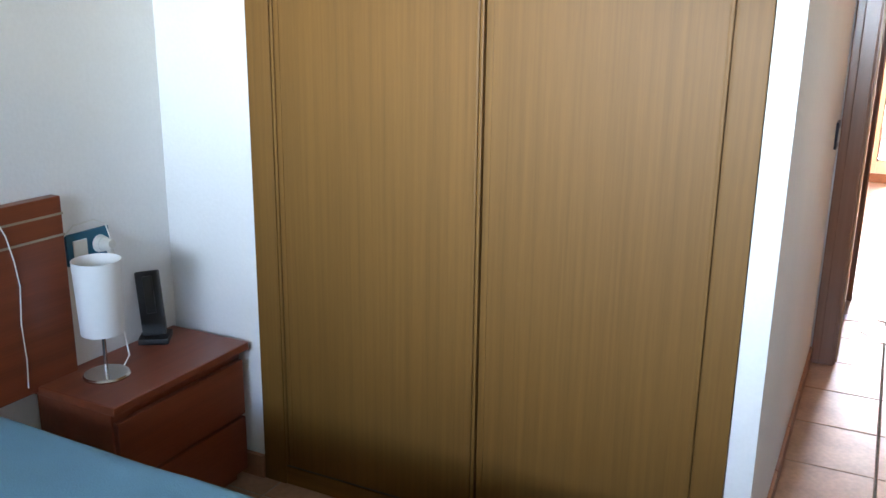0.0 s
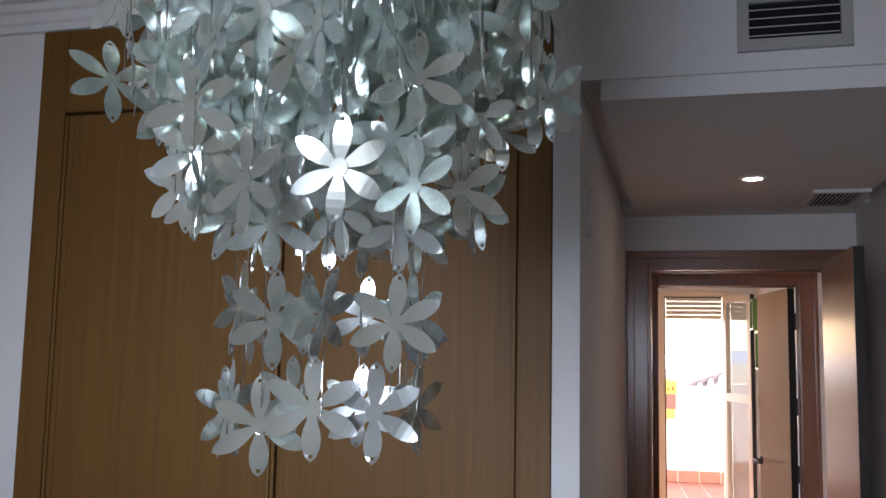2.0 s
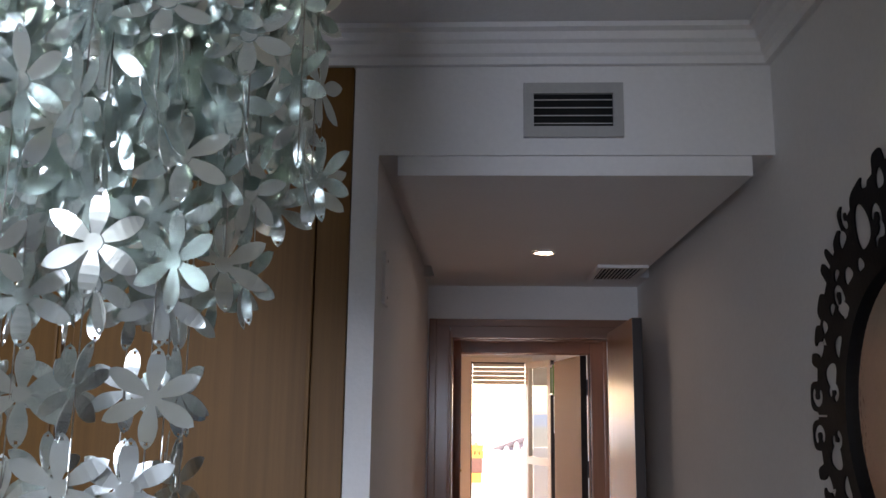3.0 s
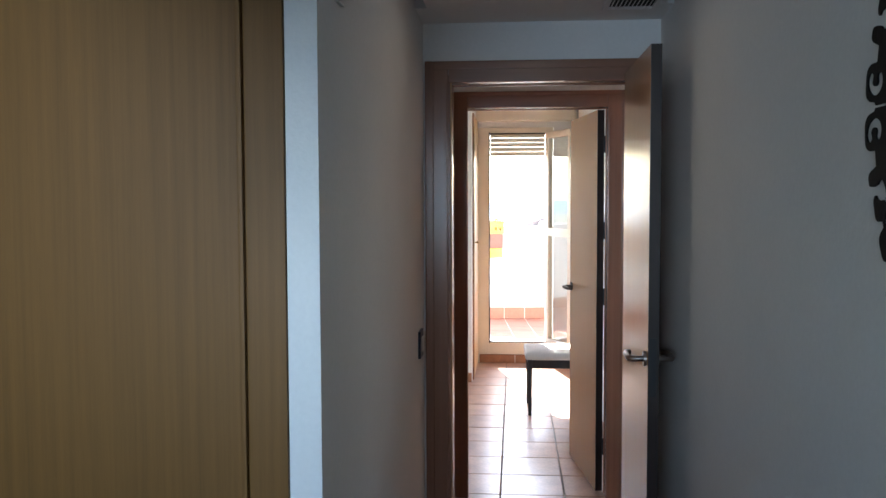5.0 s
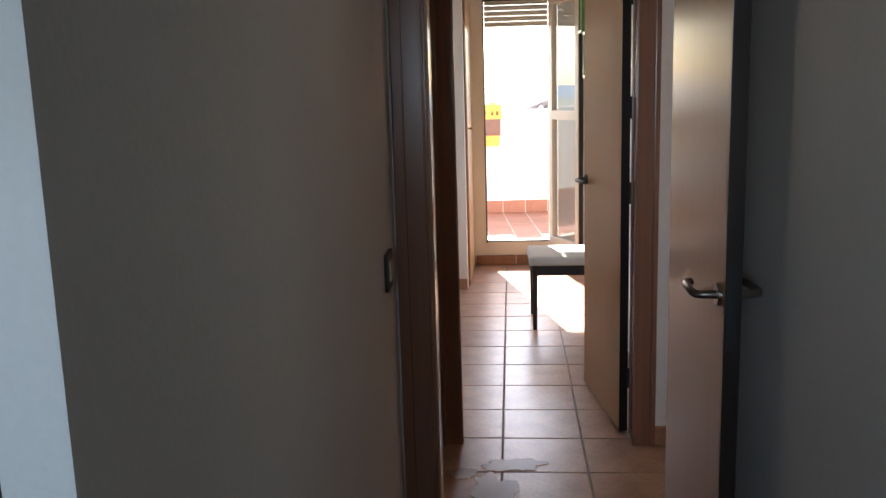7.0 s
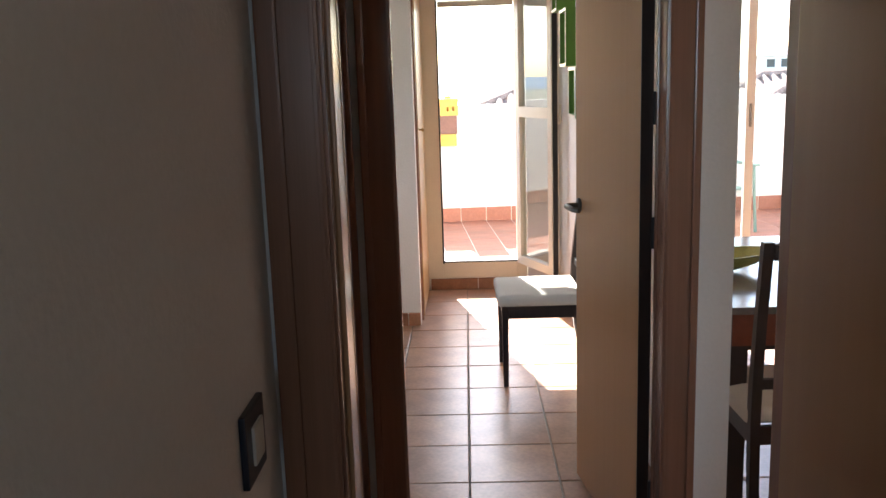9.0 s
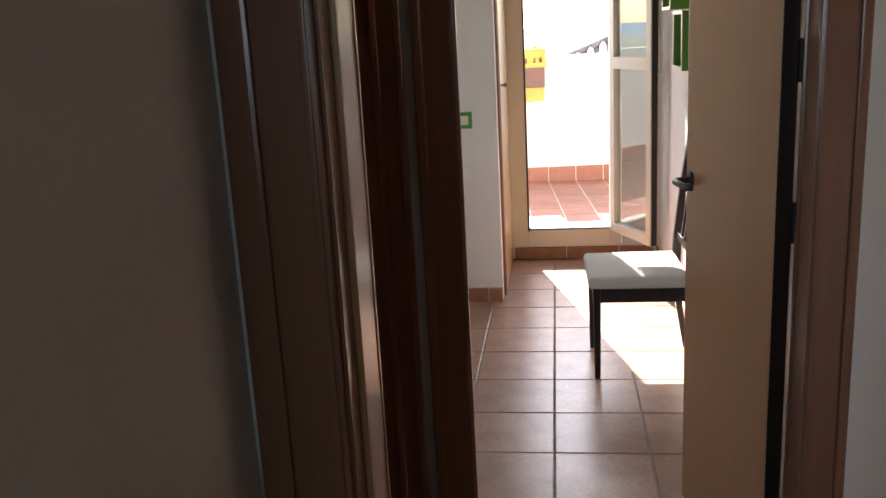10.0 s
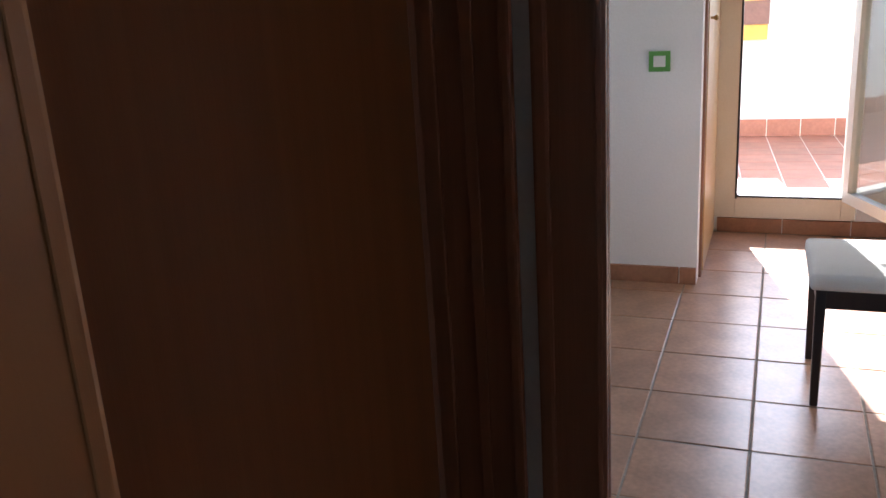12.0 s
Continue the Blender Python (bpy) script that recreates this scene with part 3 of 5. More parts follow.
lamp = thing("table_lamp", "small table lamp with white cylindrical shade and chrome foot", "lamp", pose(-1.64, 1.775, 0.47))
part("foot", lathe([(0.0, 0), (0.062, 0), (0.064, 0.004), (0.06, 0.009), (0.012, 0.013), (0.0, 0.013)]), CHROME, lamp, "round chrome foot", True)
bm = bmesh.new()
cyl(bm, (0, 0, 0.012), (0, 0, 0.2), 0.0055, seg=14)
part("stem", bm, CHROME, lamp, "thin chrome stem", True)
part("shade", lathe([(0.057, 0.128), (0.065, 0.335), (0.0627, 0.335), (0.0547, 0.128), (0.057, 0.128)], 40), SHADE, lamp, "white frosted shade", True)
part("cable", tube([(0.0, 0.06, 0.004), (0.0, 0.085, 0.03), (-0.03, 0.1, 0.1), (-0.07, 0.11, 0.19), (-0.1, 0.115, 0.26)], 0.0025, seg=6), SHADE, lamp, "thin white cable", True)

dev = thing("phone_dock", "glossy black upright cordless phone dock on the bedside table", "phone", pose(-1.715, 2.035, 0.47, 0, 0, 35))
part("base", soft_box(-0.045, -0.04, 0, 0.045, 0.05, 0.02, 0.006), BLACK, dev)
bm = soft_box(-0.035, -0.014, 0.0, 0.035, 0.014, 0.2, 0.008, 3)
bmesh.ops.transform(bm, matrix=pose(0, 0.005, 0.016, -12, -6, 0), verts=bm.verts)
part("handset", bm, BLACK, dev, "glossy black handset")
bm = soft_box(-0.013, -0.0165, 0.07, 0.016, -0.013, 0.185, 0.004)
bmesh.ops.transform(bm, matrix=pose(0, 0.005, 0.016, -12, -6, 0), verts=bm.verts)
part("display", bm, SMOKE, dev, "grey glossy display strip")

sock = thing("power_socket", "teal double wall socket frame with a white plug", "socket", pose(-1.78, 1.868, 0.803))
part("frame", soft_box(0.0, -0.074, -0.044, 0.01, 0.074, 0.046, 0.003), TEAL, sock)
part("switch", soft_box(0.01, -0.055, -0.026, 0.014, -0.008, 0.026, 0.003), OFFWHITE, sock, "off-white rocker switch")
bm = bmesh.new()
cyl(bm, (0.01, 0.038, 0.0), (0.028, 0.038, 0.0), 0.026, 0.022, 24)
cyl(bm, (0.028, 0.038, 0.0), (0.06, 0.038, 0.004), 0.02, 0.013, 20)
cyl(bm, (0.04, 0.038, 0.0), (0.045, 0.05, -0.035), 0.012, 0.008, 14)
part("plug", bm, OFFWHITE, sock, "white plug", True)
part("cable", tube([(0.045, 0.05, -0.035), (0.05, 0.054, -0.06), (0.04, 0.05, -0.1), (0.03, 0.03, -0.14)], 0.003, seg=6), OFFWHITE, sock, "", True)
part("cable", tube([(0.006, -0.1, 0.03), (0.012, -0.05, 0.07), (0.012, 0.02, 0.073), (0.02, 0.055, 0.055), (0.04, 0.05, 0.02)], 0.0025, seg=6), OFFWHITE, sock, "", True)


# chandelier of hanging strings of six-petalled flowers
def flower_mesh(name):
    """Six pointed petals in thin sheet; the upper and lower one have a hole for the string."""
    bm = bmesh.new()
    prof = [(0.0045, 0.0026), (0.012, 0.0052), (0.02, 0.0079), (0.028, 0.0091), (0.0355, 0.0084), (0.0415, 0.0064), (0.0452, 0.0043), (0.049, 0.0)]
    for k in range(6):
        a = math.pi / 2 + k * math.pi / 3
        ca, sa = math.cos(a), math.sin(a)
        cup = 0.9 + 0.3 * (k % 2)

        def at(u, w):
            return bm.verts.new((u * ca - w * sa, -0.0022 * cup * (u / 0.047) ** 2 + abs(w) * 0.12, u * sa + w * ca))
        left, right = [at(u, w) for u, w in prof[:-1]], [at(u, -w) for u, w in prof[:-1]]
        tip = at(prof[-1][0], 0)
        for i in range(len(left) - 1):
            if k % 3 or i < len(left) - 2:
                bm.faces.new((left[i], left[i + 1], right[i + 1], right[i]))
            else:
                hole = [at(u, w) for u, w in ((0.0421, 0.0017), (0.0447, 0.0017), (0.0447, -0.0017), (0.0421, -0.0017))]
                ring = [left[i], left[i + 1], right[i + 1], right[i]]
                for n in range(4):
                    bm.faces.new((ring[n], ring[(n + 1) % 4], hole[(n + 1) % 4], hole[n]))
        bm.faces.new((left[-1], tip, right[-1]))
        bm.faces.new((left[0], right[0], bm.verts.new((0, 0.0, 0))))
    hub = [bm.verts.new((0.0085 * math.cos(t * math.pi / 6), -0.0012, 0.0085 * math.sin(t * math.pi / 6))) for t in range(12)]
    bm.faces.new(hub)
    bmesh.ops.scale(bm, vec=(0.9, 0.9, 0.9), verts=bm.verts[:])
    bmesh.ops.recalc_face_normals(bm, faces=bm.faces[:])
    bmesh.ops.solidify(bm, geom=bm.faces[:], thickness=0.0007)
    return mesh_from(bm, name, SILVER)


SILVER = mat("silvered_white_sheet", (0.8, 0.88, 0.84), 0.2, 0.9, 0.05, 14, 0.04, 60, 0.5, 0.14)
chand = thing("chandelier", "silver chandelier of hanging strings of six-petalled flowers", "chandelier", pose(-0.083, 0.985, -0.013))
part("canopy", lathe([(0.0, 2.6195), (0.06, 2.6195), (0.06, 2.6), (0.05, 2.59), (0.0, 2.588)]), CHROME, chand, "chrome ceiling canopy", True)
bm = bmesh.new()
cyl(bm, (0, 0, 2.46), (0, 0, 2.59), 0.006, seg=10)
part("rod", bm, CHROME, chand)
for r in (0.046, 0.088, 0.145, 0.198):
    n = 40
    part("ring", tube([(r * math.cos(2 * math.pi * k / n), r * math.sin(2 * math.pi * k / n), 2.46) for k in range(n + 1)], 0.004, seg=6), CHROME, chand, "chrome hanging ring", True)
bm = bmesh.new()
for k in range(3):
    a = k * math.pi / 3
    cyl(bm, (-0.198 * math.cos(a), -0.198 * math.sin(a), 2.46), (0.198 * math.cos(a), 0.198 * math.sin(a), 2.46), 0.004, seg=8)
part("spider", bm, CHROME, chand)
# three lit bulbs hidden among the flowers
BULBGLOW = plain("glowing_cool_bulb", (0.9, 1.0, 0.95), 0.4, 0, 3.0)
for k in range(3):
    a = 0.5 + k * 2 * math.pi / 3
    bx, by = 0.03 * math.cos(a), 0.03 * math.sin(a)
    bulb = part("bulb", lathe([(0.0, 2.315), (0.009, 2.32), (0.014, 2.34), (0.013, 2.36), (0.007, 2.385), (0.0, 2.387)], 14, (bx, by, 0)), BULBGLOW, chand, "small lit candle bulb", True)
    bm = bmesh.new()
    cyl(bm, (bx, by, 2.383), (bx, by, 2.46), 0.008, 0.008, 12)
    part("socket", bm, CHROME, bulb, "chrome lamp socket", True)
FLOWER = flower_mesh("flower")
rng = random.Random(11)
STEP = 0.0845
for r, strings, low in ((0.046, 6, 1.905), (0.088, 9, 1.652), (0.145, 14, 1.845), (0.198, 18, 1.95)):
    for i in range(strings):
        a = 2 * math.pi * (i + 0.35) / strings + rng.uniform(-0.08, 0.08)
        x, y = r * math.cos(a), r * math.sin(a)
        z = low + rng.uniform(-0.006, 0.006)
        bm = bmesh.new()
        cyl(bm, (x, y, z), (x, y, 2.458), 0.0007, seg=4)
        part("string", bm, CHROME, chand)
        while z < 2.42:
            f = new("flower", FLOWER)
            f.parent = chand
            f.matrix_basis = pose(x + rng.gauss(0, 0.006), y + rng.gauss(0, 0.006), z + rng.gauss(0, 0.004), rng.gauss(0, 9), rng.gauss(0, 6), math.degrees(a) + 90 + rng.uniform(-75, 75))
            z += STEP

# the dense inner flowers of the upper tiers, past counting
fv, ff = [], []
src_v, src_f = [v.co.copy() for v in FLOWER.vertices], [tuple(p.vertices) for p in FLOWER.polygons]
for i in range(420):
    a, r = rng.uniform(0, 2 * math.pi), 0.198 * math.sqrt(rng.uniform(0.02, 0.95))
    low = 1.87 if r < 0.14 else 1.97
    q = pose(r * math.cos(a), r * math.sin(a), rng.uniform(low, 2.42), rng.gauss(0, 10), rng.gauss(0, 8), rng.uniform(0, 360))
    base = len(fv)
    fv += [tuple(q @ c) for c in src_v]
    ff += [tuple(base + k for k in f) for f in src_f]
me = bpy.data.meshes.new("inner_tier")
me.from_pydata(fv, [], ff)
me.materials.append(SILVER)
cluster = new("inner_tier", me)
cluster.parent = chand
tagged(cluster, kind="stuff")

# air outlet in the soffit face
vent = thing("air_vent", "grey framed air conditioning outlet with dark slats", "air vent", pose(0.492, Y_WARD, 2.417))
GREY = plain("grey_painted_metal", (0.42, 0.42, 0.4), 0.45)
# near-black colour in place of the shade inside the ducts
DUCTSHADE = plain("painted_duct_shade", (0.01, 0.01, 0.01), 0.9)
w2, h2 = 0.118, 0.067
# flat sheet painted as the shaded hollow behind the slats
part("backing", boxes((-w2 + 0.02, -0.003, -h2 + 0.02, w2 - 0.02, -0.001, h2 - 0.02)), DUCTSHADE, vent)
part("frame", boxes((-w2, -0.014, -h2, w2, -0.0005, -h2 + 0.026), (-w2, -0.014, h2 - 0.026, w2, -0.0005, h2), (-w2, -0.014, -h2 + 0.026, -w2 + 0.024, -0.0005, h2 - 0.026), (w2 - 0.024, -0.014, -h2 + 0.026, w2, -0.0005, h2 - 0.026)), GREY, vent)
for i in range(4):
    z = -0.03 + 0.0195 * i
    bm = boxes((-w2 + 0.024, -0.0115, -0.0012, w2 - 0.024, -0.003, 0.0012))
    bmesh.ops.transform(bm, matrix=pose(0, 0, z, 18, 0, 0), verts=bm.verts)
    part("slat", bm, GREY, vent)

# return grille in the corridor ceiling
gr = thing("ceiling_grille", "white slatted return air grille in the corridor ceiling", "air vent", pose(0.806, 3.66, Z_COR))
# the same painted shade above the grille; no duct is modelled
part("backing", boxes((-0.08, -0.16, -0.003, 0.08, 0.16, -0.001)), DUCTSHADE, gr)
part("frame", boxes((-0.095, -0.185, -0.012, 0.095, -0.16, -0.0005), (-0.095, 0.16, -0.012, 0.095, 0.185, -0.0005), (-0.095, -0.16, -0.012, -0.078, 0.16, -0.0005), (0.078, -0.16, -0.012, 0.095, 0.16, -0.0005)), CEIL, gr)
for i in range(10):
    bm = boxes((-0.0015, -0.16, -0.008, 0.0015, 0.16, 0.004))
    bmesh.ops.transform(bm, matrix=pose(-0.066 + 0.0147 * i, 0, -0.006, 0, 35, 0), verts=bm.verts)
    part("slat", bm, CEIL, gr)

# recessed spot lamp
SPOTGLOW = plain("glowing_warm_lamp", (1.0, 0.82, 0.6), 0.5, 0, 5.0)
sl = thing("ceiling_spot", "small recessed round ceiling spot, lit warm white", "ceiling light", pose(0.489, 3.213, Z_COR))
part("rim", lathe([(0.042, -0.0005), (0.042, -0.005), (0.036, -0.007), (0.03, -0.004), (0.03, -0.0005)]), CEIL, sl, "", True)
part("bulb", lathe([(0.0, -0.0035), (0.0295, -0.0035), (0.0295, -0.0015), (0.0, -0.0015)]), SPOTGLOW, sl, "glowing warm lamp face")

# light switch in the corridor
sw = thing("light_switch", "dark blue framed light switch with a beige rocker", "light switch", pose(X_COR, 3.908, 1.012))
NAVY = plain("dark_blue_plastic", (0.012, 0.02, 0.035), 0.3)
part("frame", soft_box(0.0, -0.052, -0.052, 0.01, 0.052, 0.052, 0.003), NAVY, sw)
part("rocker", soft_box(0.01, -0.026, -0.028, 0.015, 0.026, 0.028, 0.003), OFFWHITE, sw, "beige rocker")


# flat cover high on the corridor's wall
def cover_plate(x, y, z, out, w, h, label):
    c = thing("cover_plate", label, "cover plate", pose(x, y, z))
    part("plate", soft_box(min(0, out * 0.009), -w / 2, -h / 2, max(0, out * 0.009), w / 2, h / 2, 0.002), WHITE, c)
    for dz in (-h * 0.36, h * 0.36):
        bm = bmesh.new()
        cyl(bm, (out * 0.009, 0, dz), (out * 0.0105, 0, dz), 0.004, seg=12)
        part("screw", bm, GREY, c, "small grey screw head")


cover_plate(X_COR, 2.365, 2.035, 1, 0.1, 0.13, "small white blank cover plate high on the corridor wall")

# round mirror in a black openwork frame
def ring_bm(r0, r1, x0, x1, seg=72):
    bm = bmesh.new()
    rings = []
    for k in range(seg):
        a = 2 * math.pi * k / seg
        rings.append([bm.verts.new((x, r * math.cos(a), r * math.sin(a))) for x, r in ((x0, r0), (x1, r0 + 0.004), (x1, r1 - 0.004), (x0, r1))])
    for k in range(seg):
        p, q = rings[k], rings[(k + 1) % seg]
        for j in range(4):
            bm.faces.new((p[j], p[(j + 1) % 4], q[(j + 1) % 4], q[j]))
    bmesh.ops.recalc_face_normals(bm, faces=bm.faces[:])
    return bm


BLACKWOOD = mat("black_lacquered_wood", (0.006, 0.0055, 0.006), 0.6, 0, 0.2, 20, 0.2, 90, 0.15)
mir = thing("wall_mirror", "round wall mirror in a black carved openwork frame", "mirror", pose(X_RIGHT - 0.001, 1.578, 1.71))
bm = bmesh.new()
bmesh.ops.create_circle(bm, cap_ends=True, segments=72, radius=0.248, matrix=pose(-0.012, 0, 0, 0, -90, 0))
part("mirror_glass", bm, MIRROR, mir, "silvered mirror glass")
part("backboard", ring_bm(0.0, 0.255, 0.0, -0.0105), BLACKWOOD, mir)
part("inner_ring", ring_bm(0.242, 0.268, -0.001, -0.024), BLACKWOOD, mir, "", True)
part("middle_ring", ring_bm(0.266, 0.303, -0.001, -0.012), BLACKWOOD, mir, "", True)


def openwork(solid, r0, r1, n_a, n_r, x0, x1):
    """Flat ring sawn out of a board: solid(a, r) is positive where wood is left. Contoured on a polar grid, with thickness."""
    bm = bmesh.new()
    val = [[solid(2 * math.pi * i / n_a, r0 + (r1 - r0) * j / n_r) for j in range(n_r + 1)] for i in range(n_a)]
    made = {}

    def point(key, a, r):
        if key not in made:
            made[key] = tuple(bm.verts.new((x, r * math.cos(a), r * math.sin(a))) for x in (x0, x1))
        return made[key]
    for i in range(n_a):
        for j in range(n_r):
            loop = [(i, j), (i + 1, j), (i + 1, j + 1), (i, j + 1)]
            v = [val[p % n_a][q] for p, q in loop]
            if max(v) <= 0:
                continue
            ring = []
            for k in range(4):
                (p, q), (p2, q2), va, vb = loop[k], loop[(k + 1) % 4], v[k], v[(k + 1) % 4]
                if va > 0:
                    ring.append((point((p % n_a, q), 2 * math.pi * p / n_a, r0 + (r1 - r0) * q / n_r), False))
                if (va > 0) != (vb > 0):
                    t = va / (va - vb)
                    key = tuple(sorted(((p % n_a, q), (p2 % n_a, q2))))
                    ring.append((point(key, 2 * math.pi * (p + (p2 - p) * t) / n_a, r0 + (r1 - r0) * (q + (q2 - q) * t) / n_r), True))
            if len(ring) < 3:
                continue
            bm.faces.new([e[0][1] for e in ring])
            bm.faces.new([e[0][0] for e in ring][::-1])
            for (a, cut_a), (b, cut_b) in zip(ring, ring[1:] + ring[:1]):
                if cut_a and cut_b:
                    bm.faces.new((a[0], a[1], b[1], b[0]))
    bmesh.ops.recalc_face_normals(bm, faces=bm.faces[:])
    return bm


# sawn holes of one eighth of the frame: angle, radius, half length, half width, turn in degrees
HOLES = [(12.5, 0.358, 0.022, 0.0115, 78), (18.5, 0.395, 0.014, 0.0075, 60), (23.0, 0.343, 0.019, 0.0065, 85), (25.5, 0.386, 0.0105, 0.006, 10), (32.0, 0.372, 0.011, 0.005, 75),
         (36.5, 0.338, 0.014, 0.0075, 50), (39.0, 0.35, 0.008, 0.005, 0), (42.0, 0.38, 0.012, 0.0045, 80), (47.0, 0.352, 0.016, 0.007, 70), (52.0, 0.392, 0.015, 0.007, 85), (55.5, 0.335, 0.012, 0.0055, 60),
         (63.5, 0.366, 0.024, 0.019, 80), (70.0, 0.404, 0.011, 0.005, 60), (74.0, 0.335, 0.009, 0.006, 20), (78.0, 0.388, 0.013, 0.008, 70), (85.0, 0.362, 0.02, 0.0125, 85)]
# C-shaped saw cuts: angle, radius, bow's radius, from and to in degrees, half width
CUTS = [(5.2, 0.402, 0.012, 60, 300, 0.0048), (7.4, 0.349, 0.0105, -150, 110, 0.0045), (37.5, 0.36, 0.012, -40, 170, 0.0042), (57.0, 0.404, 0.011, 40, 250, 0.0042), (72.0, 0.352, 0.012, -60, 150, 0.004)]
# knobs and curls along the outer edge: angle, reach, half length
KNOBS = [(5.0, 0.424, 0.03), (14.5, 0.42, 0.014), (21.0, 0.414, 0.024), (29.5, 0.415, 0.026), (38.5, 0.425, 0.013), (43.0, 0.426, 0.009), (49.5, 0.41, 0.022), (55.5, 0.424, 0.017), (66.0, 0.414, 0.04), (78.0, 0.42, 0.022), (86.5, 0.424, 0.022)]


def frame_wood(a, r):
    full, r = r, 0.315 + (r - 0.295) / 1.6
    deg = math.degrees(a) % 180
    deg = 180 - deg if deg > 90 else deg
    edge = 0.4
    for ka, reach, half in KNOBS:
        u = (deg - ka) * math.pi / 180 * 0.41 / half
        if abs(u) < 1:
            edge = max(edge, 0.396 + (reach - 0.396) * (1 - u ** 4) ** 0.5)
    d = min((edge - r) * 1.6, (deg * math.pi / 180 * full - 0.002) if r > 0.37 else 1)
    for ha, hr, hl, hw, turn in HOLES:
        u, v = (deg - ha) * math.pi / 180 * full / 1.2, r - hr
        if abs(u) < 0.03 and abs(v) < 0.03:
            c, sn = math.cos(radians(turn - 90)), math.sin(radians(turn - 90))
            p, q = (u * c + v * sn) / hl, (v * c - u * sn + 0.3 * u * u / hl) / (hw * 1.45)
            d = min(d, ((p * p + q * q) ** 0.5 - 1) * hw)
    for ca, cr, bow, lo, hi, hw in CUTS:
        u, v = (deg - ca) * math.pi / 180 * full / 1.2, r - cr
        if abs(u) < 0.03 and abs(v) < 0.03:
            ang = math.degrees(math.atan2(v, u))
            mid = (lo + hi) / 2
            off = (ang - mid + 180) % 360 - 180
            off = max(-(hi - lo) / 2, min((hi - lo) / 2, off))
            e = radians(mid + off)
            hw = hw * 1.25
            d = min(d, math.hypot(u - bow * math.cos(e), v - bow * math.sin(e)) - hw)
    return d


part("openwork", openwork(frame_wood, 0.296, 0.482, 864, 56, -0.0015, -0.0045), BLACKWOOD, mir, "black sawn openwork of scrolls")


# ---- far room ----
CREAM_SEAT = mat("cream_fabric_seat", (0.74, 0.71, 0.64), 0.9, 0, 0.05, 5, 0.4, 300)


def make_chair(m, label):
    """Dining chair that faces +y; origin on the floor under the seat's middle."""
    c = thing("dining_chair", label, "chair", m, "dining chairs")
    for sx in (-1, 1):
        x = sx * 0.19
        bm = boxes((x - 0.017, 0.172, 0, x + 0.017, 0.206, 0.41))
        for v in bm.verts:
            if v.co.z < 0.1:
                v.co.x = x + (v.co.x - x) * 0.72
                v.co.y = 0.189 + (v.co.y - 0.189) * 0.72
        bmesh.ops.bevel(bm, geom=bm.edges[:], offset=0.003, segments=1, affect="EDGES")
        part("leg", bm, DARKWOOD, c)
        # rear leg and back post in one swept piece
        bm = bmesh.new()
        path = [(-0.245, 0.0), (-0.21, 0.2), (-0.195, 0.42), (-0.2, 0.55), (-0.22, 0.75), (-0.255, 1.0)]
        rings = []
        for i, (py, pz) in enumerate(path):
            hw, hd = 0.0155, 0.0145 + 0.004 * (i in (2, 3))
            rings.append([bm.verts.new((x + dx * hw, py + dy * hd, pz)) for dx, dy in ((-1, -1), (1, -1), (1, 1), (-1, 1))])
        for p, q in zip(rings, rings[1:]):
            for k in range(4):
                bm.faces.new((p[k], p[(k + 1) % 4], q[(k + 1) % 4], q[k]))
        bm.faces.new(rings[0][::-1])
        bm.faces.new(rings[-1])
        bmesh.ops.recalc_face_normals(bm, faces=bm.faces[:])
        part("back_post", bm, DARKWOOD, c)
    part("seat_rail", soft_box(-0.19, 0.178, 0.345, 0.19, 0.2, 0.405, 0.002), DARKWOOD, c)
    part("seat_rail", soft_box(-0.19, -0.205, 0.345, 0.19, -0.185, 0.405, 0.002), DARKWOOD, c)
    for sx in (-1, 1):
        part("seat_rail", soft_box(sx * 0.19 - 0.011, -0.185, 0.345, sx * 0.19 + 0.011, 0.175, 0.405, 0.002), DARKWOOD, c)
    bm = boxes((-0.215, -0.19, 0.406, 0.215, 0.225, 0.462))
    bmesh.ops.bevel(bm, geom=bm.edges[:], offset=0.02, segments=4, profile=0.55, affect="EDGES")
    top = max(bm.faces, key=lambda f: f.calc_center_median().z)
    bmesh.ops.inset_region(bm, faces=[top], thickness=0.06)
    for v in top.verts:
        v.co.z += 0.008
    part("seat", bm, CREAM_SEAT, c, "cream padded seat", True)
    top = part("top_rail", soft_box(-0.174, -0.267, 0.945, 0.174, -0.241, 0.995, 0.003), DARKWOOD, c)
    part("lower_rail", soft_box(-0.174, -0.214, 0.53, 0.174, -0.194, 0.562, 0.003), DARKWOOD, c)
    for x in (-0.075, 0.0, 0.075):
        bm = boxes((x - 0.008, -0.008, 0.556, x + 0.008, 0.006, 0.955))
        for v in bm.verts:
            v.co.y += -0.203 if v.co.z < 0.7 else -0.251
        part("back_slat", bm, DARKWOOD, c)
    return c


make_chair(pose(0.693, 7.065, 0, 0, 0, 91), "dark-stained wooden chair with cream seat beside a white wall")

# cupboard beside the pier: light wooden door
LIGHTOAK = wood("light_oak_door", (0.52, 0.33, 0.15), (0.42, 0.25, 0.1), 0.35)
cup = thing("cupboard", "built-in cupboard with light oak door and brass knob", "cupboard")
part("post", soft_box(-0.04, 8.101, 0, 0.045, 8.14, 2.3, 0.003), DOOR, cup)
part("post", soft_box(-0.04, 8.86, 0, 0.045, 8.899, 2.3, 0.003), LIGHTOAK, cup)
part("header", soft_box(-0.04, 8.1405, 2.2, 0.044, 8.8595, 2.3, 0.003), LIGHTOAK, cup)
